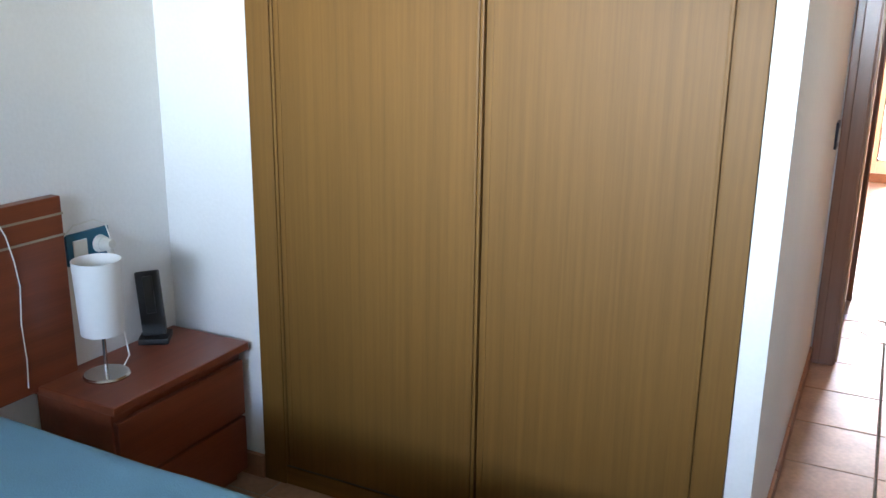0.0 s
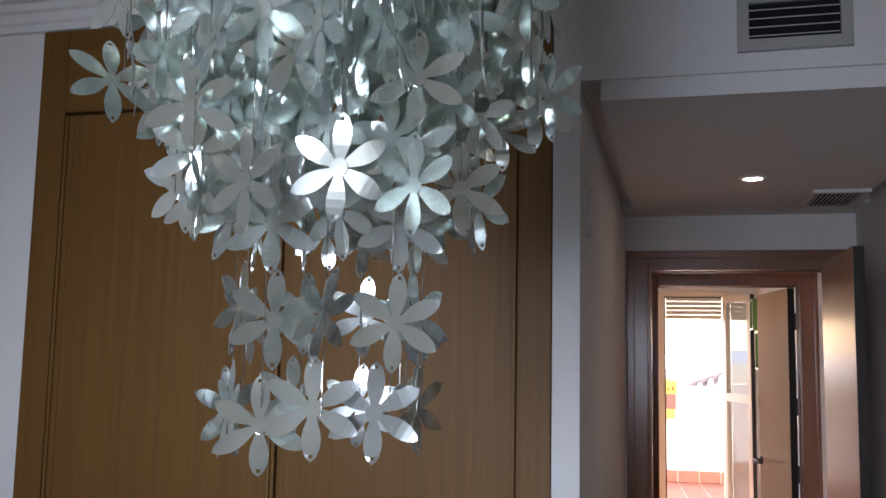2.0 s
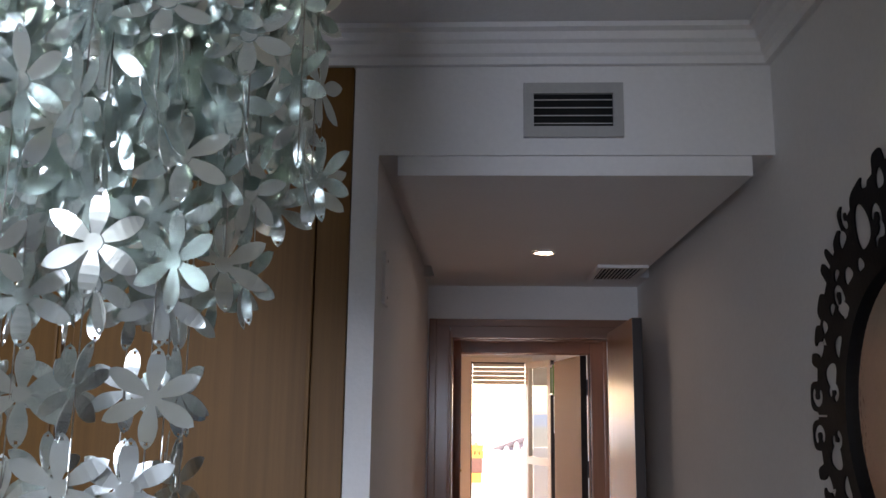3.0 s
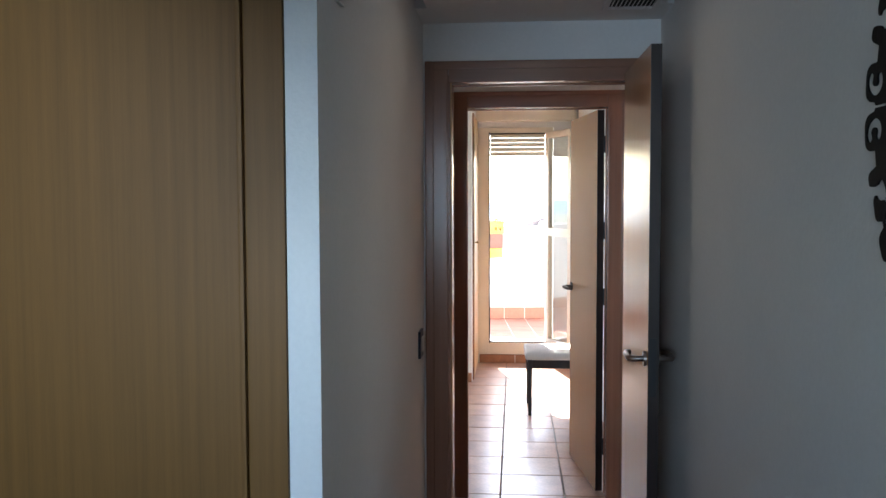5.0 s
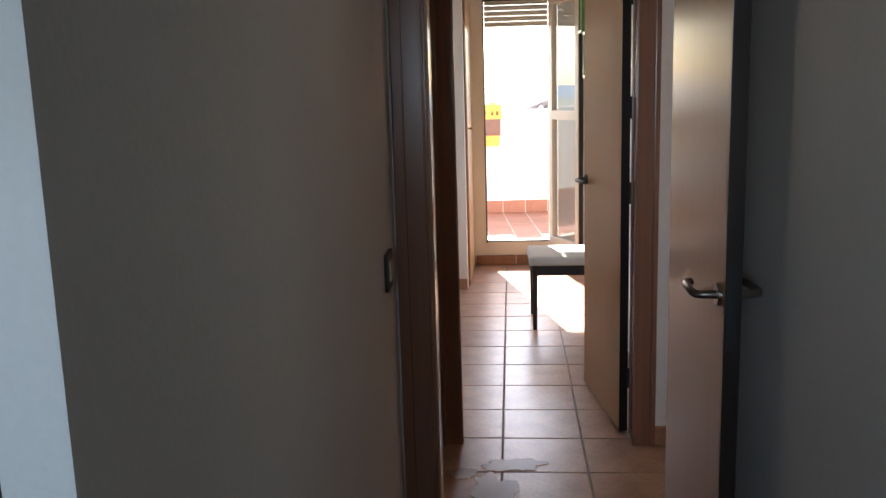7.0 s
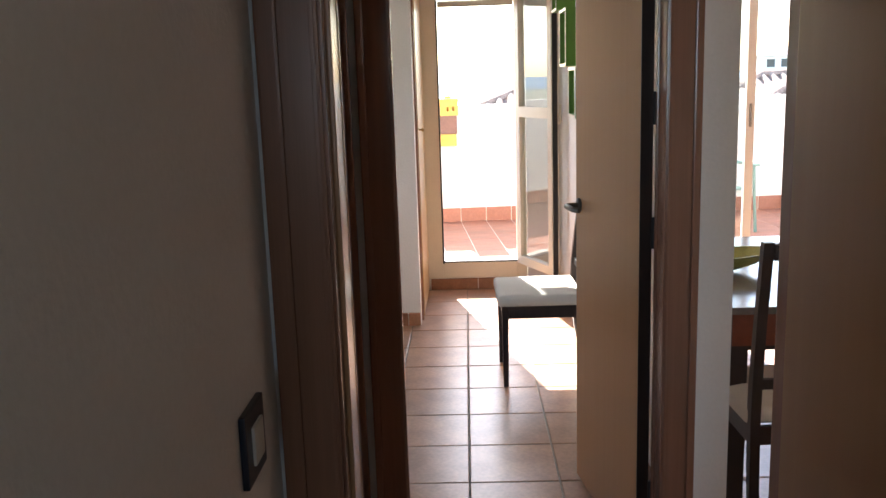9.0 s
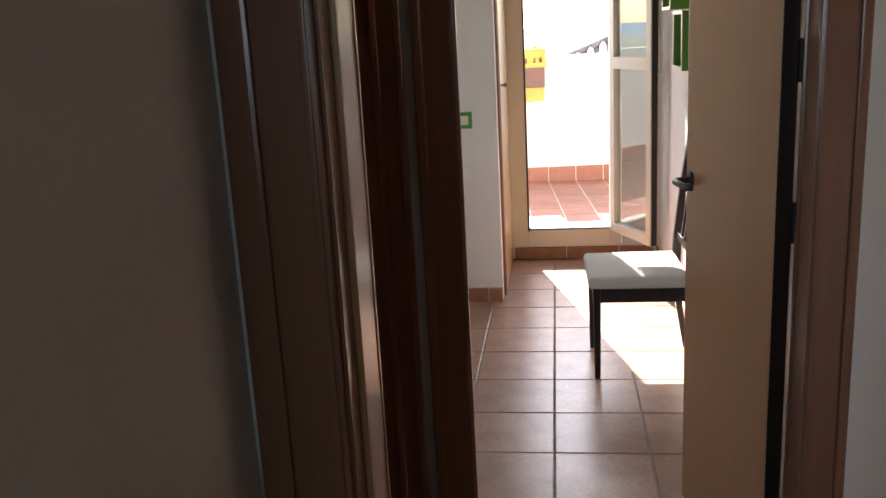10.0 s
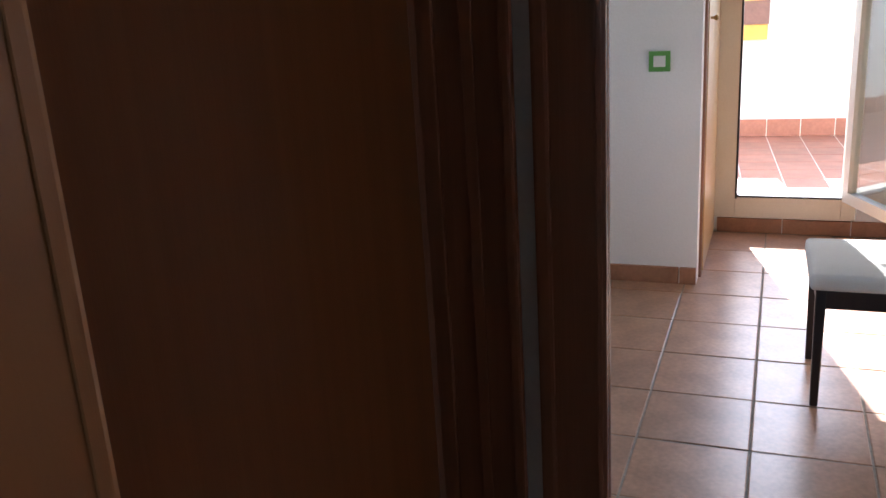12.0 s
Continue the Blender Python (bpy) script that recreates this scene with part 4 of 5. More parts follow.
cdoor = part("door", soft_box(0.015, 8.143, 0.02, 0.05, 8.857, 2.197, 0.003), LIGHTOAK, cup)
bm = lathe([(0.0, 0.0), (0.007, 0.0), (0.006, 0.012), (0.012, 0.02), (0.0125, 0.027), (0.008, 0.033), (0.0, 0.034)], 16)
bmesh.ops.transform(bm, matrix=pose(0.05, 8.21, 1.19, 0, 90, 0), verts=bm.verts)
part("knob", bm, plain("aged_brass", (0.45, 0.3, 0.13), 0.3, 1.0), cdoor, "small brass knob", True)
part("side", boxes((-0.5, 8.1, 0, -0.04, 8.13, 2.3)), LIGHTOAK, cup)
structure("wall_over_cupboard", boxes((-0.5, 8.1005, 2.302, 0.033, Y_TERR, Z_ROOM)), WHITE, "white wall over the cupboard", "wall")

gs = thing("green_switch", "light switch with a bright green frame on the pier", "light switch", pose(-0.146, 8.0, 1.025))
GREEN = plain("bright_green_plastic", (0.1, 0.3, 0.05), 0.35)
part("frame", boxes((-0.046, -0.01, -0.044, -0.026, 0, 0.044), (0.026, -0.01, -0.044, 0.046, 0, 0.044), (-0.026, -0.01, 0.024, 0.026, 0, 0.044), (-0.026, -0.01, -0.044, 0.026, 0, -0.024)), GREEN, gs)
part("rocker", soft_box(-0.0255, -0.012, -0.0235, 0.0255, -0.001, 0.0235, 0.003), OFFWHITE, gs, "white rocker")


def wall_cube(y0, y1, z0, z1, depth=0.11):
    c = thing("wall_cube_shelf", "small green open wall cube shelf with white front edge", "shelf", None, "green cube shelves")
    x0, x1, t = X_PART - depth, X_PART - 0.001, 0.014
    part("side_panel", soft_box(x0, y0, z0, x1, y0 + t, z1, 0.001), GREENLAQ, c)
    part("side_panel", soft_box(x0, y1 - t, z0, x1, y1, z1, 0.001), GREENLAQ, c)
    part("bottom_panel", soft_box(x0, y0 + t, z0, x1, y1 - t, z0 + t, 0.001), GREENLAQ, c)
    part("top_panel", soft_box(x0, y0 + t, z1 - t, x1, y1 - t, z1, 0.001), GREENLAQ, c)
    part("back_panel", boxes((x1 - 0.006, y0 + t, z0 + t, x1 - 0.0005, y1 - t, z1 - t)), GREENLAQ, c)
    part("edge_strip", boxes((x0 - 0.003, y0, z0, x0, y0 + t, z1), (x0 - 0.003, y1 - t, z0, x0, y1, z1), (x0 - 0.003, y0 + t, z0, x0, y1 - t, z0 + t), (x0 - 0.003, y0 + t, z1 - t, x0, y1 - t, z1)), OFFWHITE, c, "white front edge")


GREENLAQ = plain("green_lacquer", (0.12, 0.26, 0.03), 0.35)
wall_cube(7.48, 7.78, 1.54, 1.84)
wall_cube(7.08, 7.36, 1.285, 1.53)
wall_cube(7.95, 8.22, 1.86, 2.12)

# spilled water on the hall floor
WATER = glass("clear_water", (0.97, 0.98, 0.98), 0.3)
WATER.node_tree.nodes["Principled BSDF"].inputs["IOR"].default_value = 1.33


def puddle(cx, cy, rx, ry, seed, turn):
    bm = bmesh.new()
    vs = []
    for k in range(64):
        a = 2 * math.pi * k / 64
        r = 1 + 0.45 * noise.noise(Vector((math.cos(a) * 1.7, math.sin(a) * 1.7, seed))) + 0.3 * noise.noise(Vector((math.cos(a) * 4.5, math.sin(a) * 4.5, seed + 4)))
        p = Matrix.Rotation(turn, 2) @ Vector((rx * r * math.cos(a), ry * r * math.sin(a)))
        vs.append(bm.verts.new((cx + p.x, cy + p.y, 0.0015)))
    f = bm.faces.new(vs)
    bmesh.ops.inset_region(bm, faces=[f], thickness=0.003)
    for v in f.verts:
        v.co.z = 0.0026
    return tagged(part("water_puddle", bm, WATER), "small spilled water puddle on the tiles", "puddle")


puddle(0.37, 4.88, 0.125, 0.055, 0.7, 0.1)
puddle(0.3, 4.64, 0.075, 0.15, 2.3, 0.2)
puddle(0.17, 4.8, 0.06, 0.045, 5.1, 0.5)


# ---- dining room ----
TABLETOP = mat("glossy_grey_tabletop", (0.2, 0.19, 0.18), 0.14, 0, 0.1, 3, 0.03, 80)
tb = thing("dining_table", "dark wooden dining table with a glossy grey top", "table")
tx0, tx1, ty0, ty1 = 1.15, 2.55, 5.53, 6.76
part("tabletop", soft_box(tx0, ty0, 0.715, tx1, ty1, 0.74, 0.005), TABLETOP, tb)
part("apron", soft_box(tx0 + 0.05, ty0 + 0.03, 0.6, tx1 - 0.05, ty0 + 0.055, 0.7145, 0.003), CHERRY, tb)
part("apron", soft_box(tx0 + 0.05, ty1 - 0.055, 0.6, tx1 - 0.05, ty1 - 0.03, 0.7145, 0.003), CHERRY, tb)
for x in (tx0 + 0.07, tx1 - 0.07):
    for y in (ty0 + 0.07, ty1 - 0.07):
        part("leg", soft_box(x - 0.035, y - 0.035, 0, x + 0.035, y + 0.035, 0.7145, 0.004), DARKWOOD, tb)
part("stretcher", soft_box(tx0 + 0.105, ty1 - 0.08, 0.22, tx1 - 0.105, ty1 - 0.05, 0.255, 0.003), DARKWOOD, tb)
make_chair(pose(1.395, 5.56, 0, 0, 0, 2), "dark-stained wooden chair with cream seat drawn up to the table")
make_chair(pose(2.1, 5.56, 0, 0, 0, -1), "dark-stained wooden chair with cream seat drawn up to the table")

BOWLGREEN = mat("yellow_green_ceramic", (0.42, 0.46, 0.14), 0.25, 0, 0.12, 9, 0.05, 80)
bowl = thing("fruit_bowl", "yellow-green ceramic boat bowl on the dining table", "bowl", pose(1.31, 6.06, 0.74, 0, 0, 8))
bm = lathe([(0.0, 0.006), (0.06, 0.006), (0.13, 0.035), (0.19, 0.085), (0.197, 0.085), (0.135, 0.028), (0.065, 0.0), (0.0, 0.0)], 36)
for v in bm.verts:
    v.co.y *= 0.55
    v.co.z = v.co.z * 0.75 + 0.2 * v.co.x * v.co.x + 0.01
part("body", bm, BOWLGREEN, bowl, "", True)
part("foot", lathe([(0.03, 0.012), (0.04, 0.0), (0.034, 0.0), (0.026, 0.012)], 20), DARKMETAL, bowl, "", True)


# ---- terrace ----
SLANT = math.degrees(math.atan2(0.29, 3.4))
ZT0 = 0.1
structure("terrace_base", boxes((-3.0, Y_OUT, -0.3, 6.5, 12.2, ZT0 - 0.004)), WHITEGROUT, "pale grout bed of the terrace", "floor")
par = structure("parapet", boxes((-3.4, 0, 0, 6.6, 0.16, 1.0)), CREAM_PLASTER, "cream plastered terrace parapet wall", "wall")
par.matrix_world = pose(0.3, 11.33, ZT0 - 0.05, 0, 0, SLANT) @ Matrix.Diagonal((1, 1, 1.18, 1))
structure("terrace_side_wall", boxes((-3.1, Y_OUT, -0.3, -2.95, 11.3, 1.3)), CREAM_PLASTER, "cream plastered terrace side wall", "wall")
structure("terrace_end_wall", boxes((6.3, Y_OUT, -0.3, 6.45, 12.1, 1.3)), CREAM_PLASTER, "cream plastered terrace end wall", "wall")

OCHRE = mat("ochre_glazed_ceramic", (0.62, 0.33, 0.045), 0.4, 0, 0.12, 12, 0.1, 60)
BROWNC = mat("brown_glazed_ceramic", (0.16, 0.07, 0.045), 0.4, 0, 0.12, 12, 0.1, 60)
orn = thing("wall_ornament", "ochre and brown ceramic ornament fixed to the parapet", "ornament", pose(0.13, 11.22, 0.855, 0, 0, SLANT))
part("lower_box", soft_box(-0.1, -0.03, 0.0, 0.115, 0.085, 0.115, 0.004), OCHRE, orn)
part("middle_box", soft_box(-0.11, -0.045, 0.116, 0.122, 0.085, 0.29, 0.004), BROWNC, orn, "dark brown middle block")
part("upper_box", boxes((-0.12, -0.05, 0.2905, 0.135, 0.085, 0.33), (-0.12, -0.05, 0.375, 0.135, 0.085, 0.43), (-0.12, -0.05, 0.33, -0.06, 0.085, 0.375), (-0.03, -0.05, 0.33, 0.025, 0.085, 0.375), (0.045, -0.05, 0.33, 0.075, 0.085, 0.375), (0.1, -0.05, 0.33, 0.135, 0.085, 0.375)), OCHRE, orn)
bm = bmesh.new()
bmesh.ops.create_uvsphere(bm, u_segments=16, v_segments=8, radius=0.04, matrix=Matrix.Translation((0.045, 0.02, 0.44)))
part("finial", bm, OCHRE, orn, "", True)
part("upper_cap", soft_box(-0.125, -0.055, 0.4305, 0.14, 0.09, 0.45, 0.004), OCHRE, orn)

# garden chair on the terrace
PALEGREEN = plain("pale_green_garden_plastic", (0.12, 0.21, 0.18), 0.45)
gc = thing("garden_chair", "pale green slatted garden armchair on the tiled terrace", "chair", pose(2.5, 10.5, ZT0, 0, 0, 14))
for sx in (-1, 1):
    part("leg", tube([(sx * 0.27, -0.26, 0), (sx * 0.265, -0.235, 0.3), (sx * 0.262, -0.22, 0.57)], 0.014), PALEGREEN, gc, "", True)
    part("leg", tube([(sx * 0.26, 0.36, 0), (sx * 0.25, 0.26, 0.3), (sx * 0.245, 0.2, 0.57)], 0.014), PALEGREEN, gc, "", True)
    bm = soft_box(sx * 0.262 - 0.03, -0.27, 0.571, sx * 0.262 + 0.03, 0.24, 0.596, 0.008)
    part("armrest", bm, PALEGREEN, gc, "", True)
    part("back_post", tube([(sx * 0.235, 0.17, 0.36), (sx * 0.24, 0.24, 0.6), (sx * 0.235, 0.33, 0.86), (sx * 0.2, 0.355, 0.92)], 0.014), PALEGREEN, gc, "", True)
for i in range(7):
    part("seat_slat", soft_box(-0.235, -0.25 + 0.064 * i, 0.372 - 0.004 * i, 0.235, -0.2 + 0.064 * i, 0.39 - 0.004 * i, 0.005), PALEGREEN, gc)
for i in range(6):
    x = -0.19 + 0.076 * i
    part("back_slat", tube([(x, 0.175, 0.39), (x, 0.24, 0.6), (x * 0.98, 0.33, 0.86), (x * 0.95, 0.352, 0.915)], 0.013, seg=6), PALEGREEN, gc, "", True)
part("top_rail", tube([(-0.2, 0.355, 0.92), (-0.1, 0.37, 0.94), (0.1, 0.37, 0.94), (0.2, 0.355, 0.92)], 0.016), PALEGREEN, gc, "", True)

# stone figure of an ant with a guitar
STONE = mat("weathered_beige_stone", (0.36, 0.29, 0.19), 0.85, 0, 0.25, 14, 0.7, 70)
bm = bmesh.new()


def blob(c, r, turn=(0, 0, 0)):
    bmesh.ops.create_uvsphere(bm, u_segments=18, v_segments=12, radius=1, matrix=Matrix.LocRotScale(c, Euler([radians(a) for a in turn]), r))


blob((0, 0, 0.075), (0.085, 0.07, 0.08))
blob((-0.01, -0.01, 0.2), (0.055, 0.05, 0.1), (0, 8, 0))
blob((0.01, -0.015, 0.345), (0.06, 0.052, 0.055))
blob((0.07, -0.06, 0.2), (0.06, 0.03, 0.075), (0, 35, 0))
blob((0.135, -0.06, 0.275), (0.028, 0.02, 0.05), (0, 50, 0))
blob((0.17, -0.06, 0.29), (0.03, 0.02, 0.025))
for pts, r in (([(-0.02, 0, 0.39), (-0.06, -0.01, 0.44), (-0.1, -0.02, 0.455), (-0.13, -0.02, 0.435)], 0.009), ([(0.04, 0, 0.39), (0.09, -0.01, 0.43), (0.15, -0.01, 0.44)], 0.007), ([(-0.05, -0.03, 0.26), (-0.09, -0.06, 0.18), (-0.04, -0.08, 0.14), (0.05, -0.09, 0.19)], 0.016), ([(0.04, -0.03, 0.26), (0.1, -0.06, 0.22), (0.15, -0.075, 0.27)], 0.016), ([(-0.06, -0.03, 0.08), (-0.11, -0.06, 0.14), (-0.09, -0.08, 0.01)], 0.02), ([(0.06, -0.03, 0.07), (0.1, -0.06, 0.12), (0.09, -0.08, 0.01)], 0.02)):
    sub = tube(pts, r, seg=8)
    me = bpy.data.meshes.new("tmp")
    sub.to_mesh(me)
    sub.free()
    bm.from_mesh(me)
    bpy.data.meshes.remove(me)
blob((0, 0, 0.012), (0.11, 0.09, 0.014))
fig = tagged(part("garden_figure", bm, STONE, None, "", True), "weathered beige stone ant figure playing a guitar", "figurine")
fig.matrix_world = pose(3.62, 11.5, ZT0, 0, 0, 0) @ Matrix.Diagonal((0.85, 0.85, 0.92, 1))


# ---- distance ----
LAND = mat("dry_scrub_land", (0.2, 0.2, 0.13), 0.95, 0, 0.3, 0.02, 0.0, 0.3)
SEA = mat("hazy_blue_sea", (0.05, 0.13, 0.2), 0.6, 0, 0.05, 0.004, 0.0, 0.05)
FARWHITE = mat("far_white_render", (0.75, 0.74, 0.72), 0.85, 0, 0.04, 0.4, 0.0, 3)
ROOFTILE = mat("barrel_roof_tile", (0.36, 0.26, 0.2), 0.8, 0, 0.3, 2.5, 0.3, 20)
DARKWIN = plain("dark_window_glass", (0.04, 0.05, 0.06), 0.15)
structure("ground", boxes((-1500, -1500, -9.2, 1500, 1500, -9.0)), LAND, "dry scrubland reaching to the horizon", "ground")
structure("water", boxes((-4000, 420, -8.9, 4000, 4500, -8.8)), SEA, "hazy blue sea in the distance", "water")


def hip_house(x0, x1, y0, y1, eave, ridge, base, pitch=0.2, label="white house with a hipped barrel tile roof"):
    """House with a hipped roof; the barrel tiles of the two slopes in view are rounded ribs."""
    h = thing("house", label, "house")
    part("wall", boxes((x0 + 0.35, y0 + 0.35, base, x1 - 0.35, y1 - 0.35, eave - 0.02)), FARWHITE, h)
    run = (y1 - y0) / 2
    bm = bmesh.new()
    a, b, c, d = (bm.verts.new(p) for p in ((x0, y0, eave), (x1, y0, eave), (x1, y1, eave), (x0, y1, eave)))
    e, f = bm.verts.new((x0 + run, y0 + run, ridge)), bm.verts.new((x1 - run, y0 + run, ridge))
    for fs in ((a, b, f, e), (b, c, f), (c, d, e, f), (d, a, e), (d, c, b, a)):
        bm.faces.new(fs)
    r = part("roof", bm, ROOFTILE, h)
    bm = bmesh.new()

    def rib(p, q):
        cyl(bm, p, q, pitch * 0.36, pitch * 0.33, 8)
    n = int((x1 - x0) / pitch)
    for i in range(n):
        t = (i + 0.5) * pitch
        k = min(1, t / run, (x1 - x0 - t) / run)
        rib((x0 + t, y0 - 0.06, eave), (x0 + t, y0 + run * k, eave + (ridge - eave) * k))
    n = int((y1 - y0) / pitch)
    for i in range(n):
        t = (i + 0.5) * pitch
        k = min(t / run, (y1 - y0 - t) / run)
        rib((x0 - 0.06, y0 + t, eave), (x0 + run * k, y0 + t, eave + (ridge - eave) * k))
    tagged(part("roof_tiles", bm, ROOFTILE, r), kind="stuff")
    bm = bmesh.new()
    cyl(bm, (x0, y0, eave), (x0 + run, y0 + run, ridge), 0.1, 0.1, 8)
    cyl(bm, (x0 + run, y0 + run, ridge), (x1 - run, y0 + run, ridge), 0.1, 0.1, 8)
    part("ridge_tiles", bm, ROOFTILE, r)
    return h


hip_house(-1.2, 3.6, 15.6, 20.4, 0.42, 1.22, -9)
hip_house(2.75, 12.5, 13.4, 18.6, 0.55, 1.34, -9)
hip_house(4.6, 9.6, 19.2, 22.6, 0.7, 1.36, -9)

# white apartment building far off
APT = Matrix.Translation((0.35, 3.02, 1.49)) @ Matrix.Diagonal((4.16, 4.16, 4.16, 1)) @ Matrix.Translation((-0.35, -3.02, -1.49))
apt = thing("apartment_building", "white apartment building with arches and hipped roofs, far off", "building")


def apt_part(name, bm, material, parent=apt):
    bmesh.ops.transform(bm, matrix=APT, verts=bm.verts)
    return part(name, bm, material, parent)


def pyramid(x0, x1, y0, y1, z0, z1):
    bm = bmesh.new()
    v = [bm.verts.new(p) for p in ((x0, y0, z0), (x1, y0, z0), (x1, y1, z0), (x0, y1, z0), ((x0 + x1) / 2, (y0 + y1) / 2, z1))]
    for f in ((0, 1, 4), (1, 2, 4), (2, 3, 4), (3, 0, 4), (3, 2, 1, 0)):
        bm.faces.new([v[i] for i in f])
    return bm


ROOFBLUE = mat("far_grey_roof", (0.2, 0.2, 0.22), 0.8, 0, 0.2, 1.0, 0.0, 5)
apt_part("wall", boxes((19.2, 60, -4, 21.1, 62, 2.2)), FARWHITE)
apt_part("wall", boxes((21.1, 59.8, -4, 23.5, 62, 2.55)), FARWHITE)
apt_part("wall", boxes((23.5, 60, -4, 26.5, 62, 2.1)), FARWHITE)
apt_part("roof", pyramid(19.0, 21.2, 59.8, 62.2, 2.2, 2.52), ROOFBLUE)
apt_part("roof", pyramid(20.95, 23.7, 59.6, 62.4, 2.55, 3.15), ROOFBLUE)
apt_part("roof", pyramid(23.4, 26.8, 59.8, 62.4, 2.1, 2.7), ROOFBLUE)


def apt_window(x0, x1, z0, z1, y, arch=False):
    bm = bmesh.new()
    if arch:
        r = (x1 - x0) / 2
        pts = [(x0, z0), (x1, z0)] + [((x0 + x1) / 2 + r * math.cos(math.pi * k / 10), z1 - r + r * math.sin(math.pi * k / 10)) for k in range(11)]
        front = [bm.verts.new((x, y - 0.02, z)) for x, z in pts]
        back = [bm.verts.new((x, y + 0.05, z)) for x, z in pts]
        bm.faces.new(front)
        bm.faces.new(back[::-1])
        for k in range(len(pts)):
            bm.faces.new((front[k], front[(k + 1) % len(pts)], back[(k + 1) % len(pts)], back[k]))
        bmesh.ops.recalc_face_normals(bm, faces=bm.faces[:])
    else:
        box(bm, x0, y - 0.02, z0, x1, y + 0.05, z1)
    w = apt_part("window", bm, DARKWIN)
    apt_part("window_sill", boxes((x0 - 0.05, y - 0.07, z0 - 0.05, x1 + 0.05, y, z0)), FARWHITE, w)


for x in (19.45, 20.35):
    apt_window(x, x + 0.5, 1.5, 2.0, 60)
    apt_window(x, x + 0.5, 0.4, 1.0, 60, True)
apt_window(21.95, 22.35, 1.2, 2.3, 59.8)
apt_window(22.7, 23.25, 1.5, 2.2, 59.8)
apt_window(22.75, 23.25, 0.4, 1.1, 59.8, True)
apt_window(21.3, 21.7, 0.4, 1.0, 59.8)
for x in (23.8, 24.6, 25.4):
    apt_window(x, x + 0.45, 1.3, 1.8, 60)
    apt_window(x, x + 0.45, 0.3, 0.9, 60, True)
apt_part("balcony", boxes((19.3, 59.6, 1.1, 21.0, 60, 1.3)), FARWHITE)
apt_part("balcony", boxes((21.2, 59.4, 0.95, 23.4, 59.8, 1.15)), FARWHITE)


# ---- floor and terrace tiles, one by one ----
def tile_mesh(name, w, d, h, material, r=0.004):
    """Shallow tile with a bevelled upper edge; top at z = 0."""
    x, y = w / 2, d / 2
    v = [(-x, -y, -h), (x, -y, -h), (x, y, -h), (-x, y, -h), (-x, -y, -r * 0.6), (x, -y, -r * 0.6), (x, y, -r * 0.6), (-x, y, -r * 0.6), (-x + r, -y + r, 0), (x - r, -y + r, 0), (x - r, y - r, 0), (-x + r, y - r, 0)]
    f = [(0, 1, 5, 4), (1, 2, 6, 5), (2, 3, 7, 6), (3, 0, 4, 7), (4, 5, 9, 8), (5, 6, 10, 9), (6, 7, 11, 10), (7, 4, 8, 11), (8, 9, 10, 11)]
    me = bpy.data.meshes.new(name)
    me.from_pydata(v, [], f)
    me.materials.append(material)
    return me


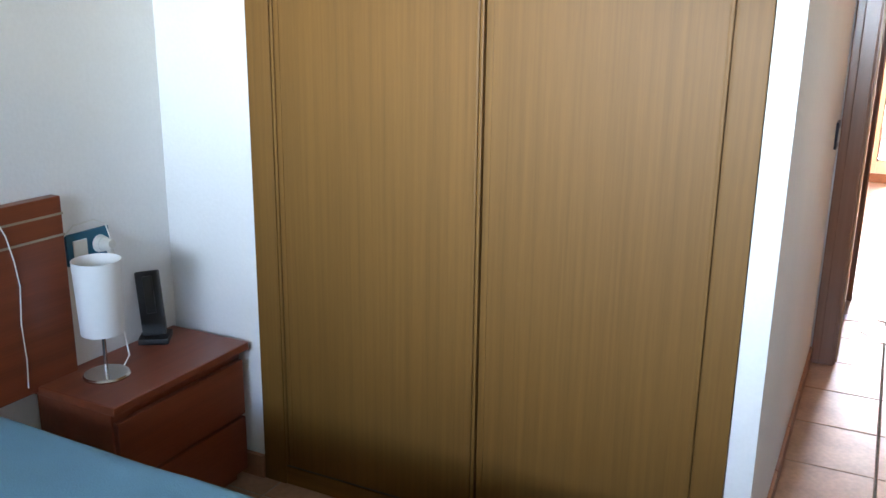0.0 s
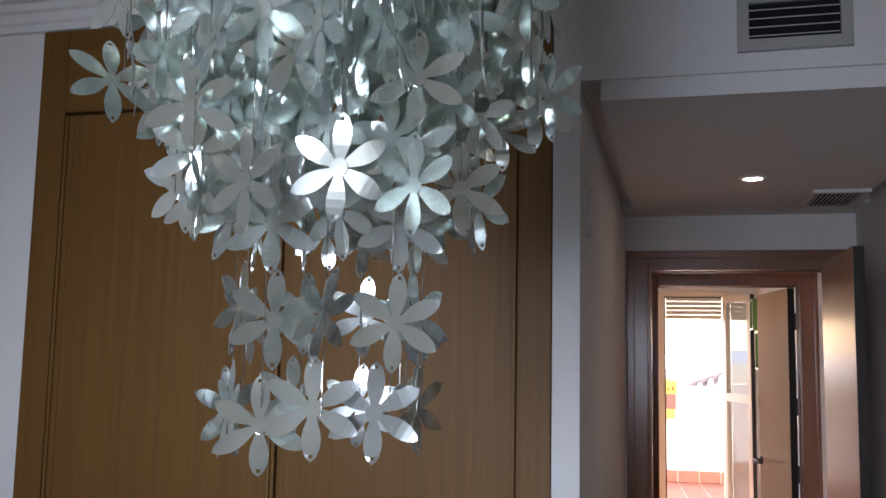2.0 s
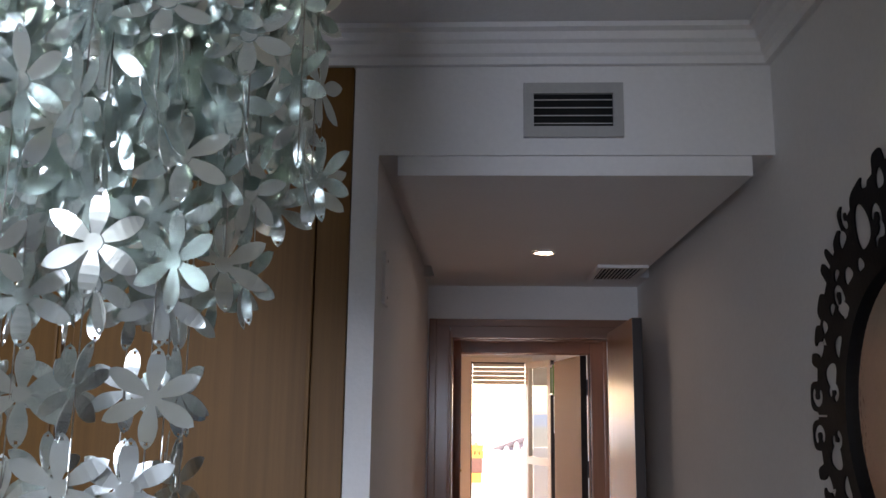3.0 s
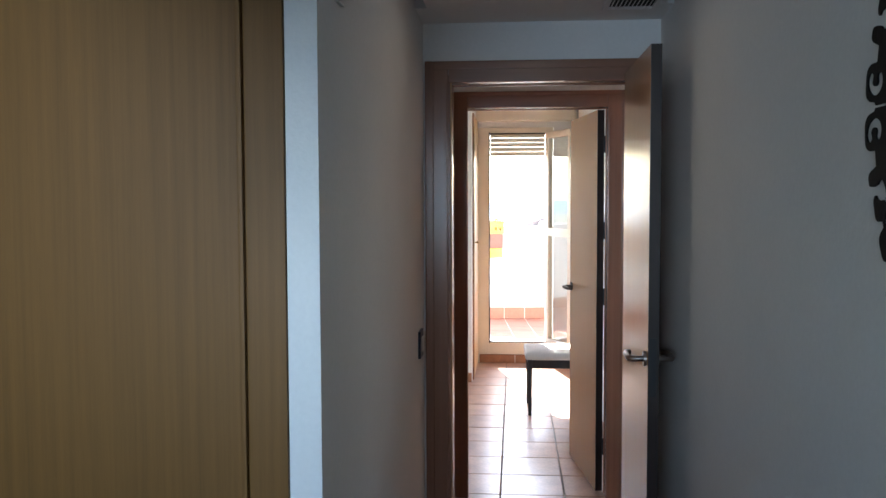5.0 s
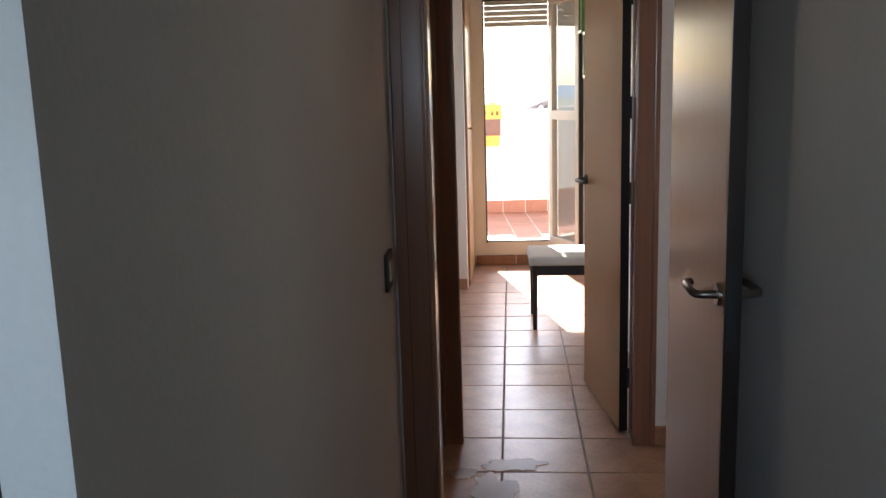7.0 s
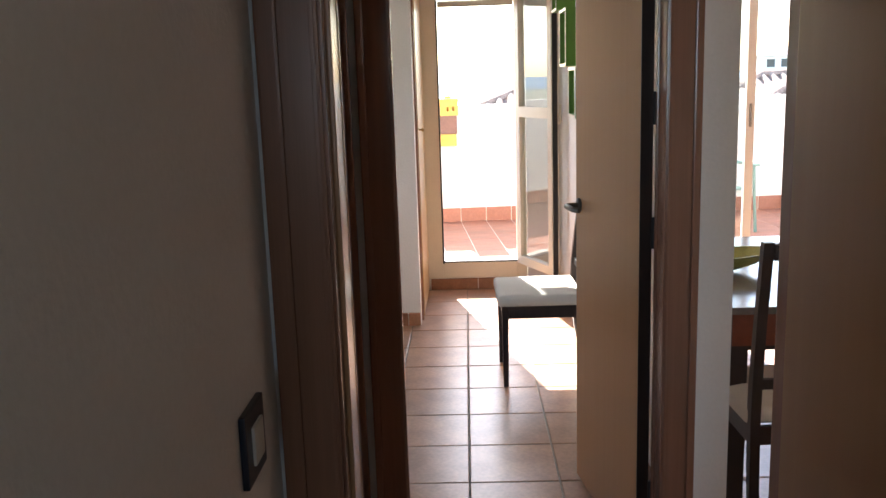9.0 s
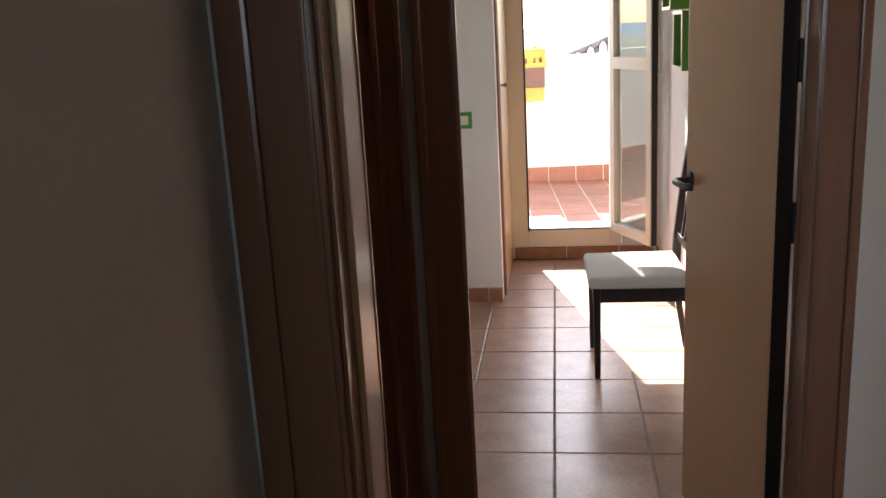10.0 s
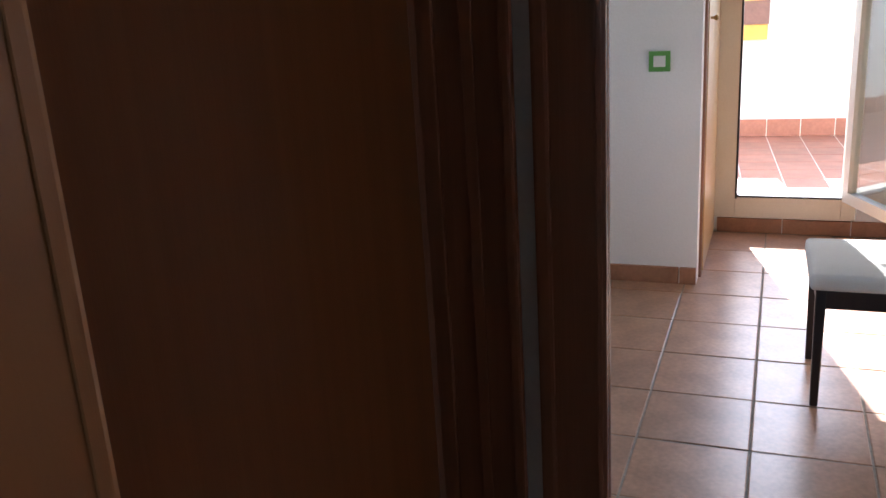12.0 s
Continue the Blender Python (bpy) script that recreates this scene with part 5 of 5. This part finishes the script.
def tiled(parent_name, xs, ys, mesh, near, z, rough_z=0.0006, seed=3, m=None, inside=lambda x, y: True):
    """Tiles at the grid's places: those in the near stretch one by one under the floor, the rest joined."""
    rg = random.Random(seed)
    owner = bpy.data.objects[parent_name]
    verts, faces = [], []
    src_v = [tuple(v.co) for v in mesh.vertices]
    src_f = [tuple(p.vertices) for p in mesh.polygons]
    for x in xs:
        for y in ys:
            if not inside(x, y):
                continue
            q = Matrix.Translation((x, y, z + rg.uniform(-rough_z, rough_z))) @ Euler((rg.gauss(0, 0.0012), rg.gauss(0, 0.0012), math.pi / 2 * rg.randrange(4))).to_matrix().to_4x4()
            if m is not None:
                q = m @ q
            if near(x, y):
                t = new("tile", mesh)
                t.parent = owner
                t.matrix_basis = q
            else:
                base = len(verts)
                verts += [tuple(q @ Vector(c)) for c in src_v]
                faces += [tuple(base + i for i in f) for f in src_f]
    if verts:
        me = bpy.data.meshes.new("tile_field")
        me.from_pydata(verts, [], faces)
        me.materials.append(mesh.materials[0])
        o = new("tile_field", me)
        o.parent = owner
        tagged(o, kind="stuff")


floor_tile = tile_mesh("floor_tile", FLOOR_T - 0.0065, FLOOR_T - 0.0065, 0.006, TILE, 0.003)
TX0, TY0 = 0.321 + FLOOR_T / 2, 7.877 + FLOOR_T / 2
tiled("floor", [TX0 + FLOOR_T * k for k in range(-6, 12)], [TY0 + FLOOR_T * k for k in range(-27, 4)], floor_tile, lambda x, y: (-0.55 < x < 1.2 and 2.2 < y < 9.0) or (1.2 < x < 2.6 and 4.3 < y < 6.0), -0.0007, inside=lambda x, y: (-1.8 < x < 1.05 and -1.6 < y < 2.3) or (0.0 < x < 1.05 and 2.2 < y < 4.2) or (0.0 < x < 4.6 and 4.1 < y < 5.2) or (-1.3 < x < 4.6 and 5.1 < y < 9.0))
terr_tile = tile_mesh("terrace_tile", 0.243, 0.243, 0.01, REDTILE, 0.004)
turned = pose(0.3, 11.33, 0, 0, 0, SLANT)
tiled("terrace_base", [-0.031 - 0.125 + 0.25 * k for k in range(-11, 24)], [-0.13 - 0.25 * k for k in range(0, 9)], terr_tile, lambda x, y: (-0.5 < x < 0.9) or (2.5 < x < 4.2), ZT0, m=turned)
sk = thing("baseboard_parapet", "red terrace skirting tiles with pale joints", "skirting", turned, "", "structure")
skm = bpy.data.meshes.new("terrace_skirting_tile")
bm = boxes((-0.1215, -0.012, 0, 0.1215, -0.001, 0.135))
bmesh.ops.bevel(bm, geom=bm.edges[:], offset=0.003, segments=1, affect="EDGES")
bm.to_mesh(skm)
bm.free()
skm.materials.append(REDTILE)
for k in range(-10, 23):
    t = new("skirting_tile", skm)
    t.parent = sk
    t.matrix_basis = pose(-0.031 - 0.125 + 0.25 * k, 0, ZT0)
part("joint", boxes((-2.9, -0.006, ZT0, 5.6, -0.0005, ZT0 + 0.139)), WHITEGROUT, sk, "pale joint mortar")
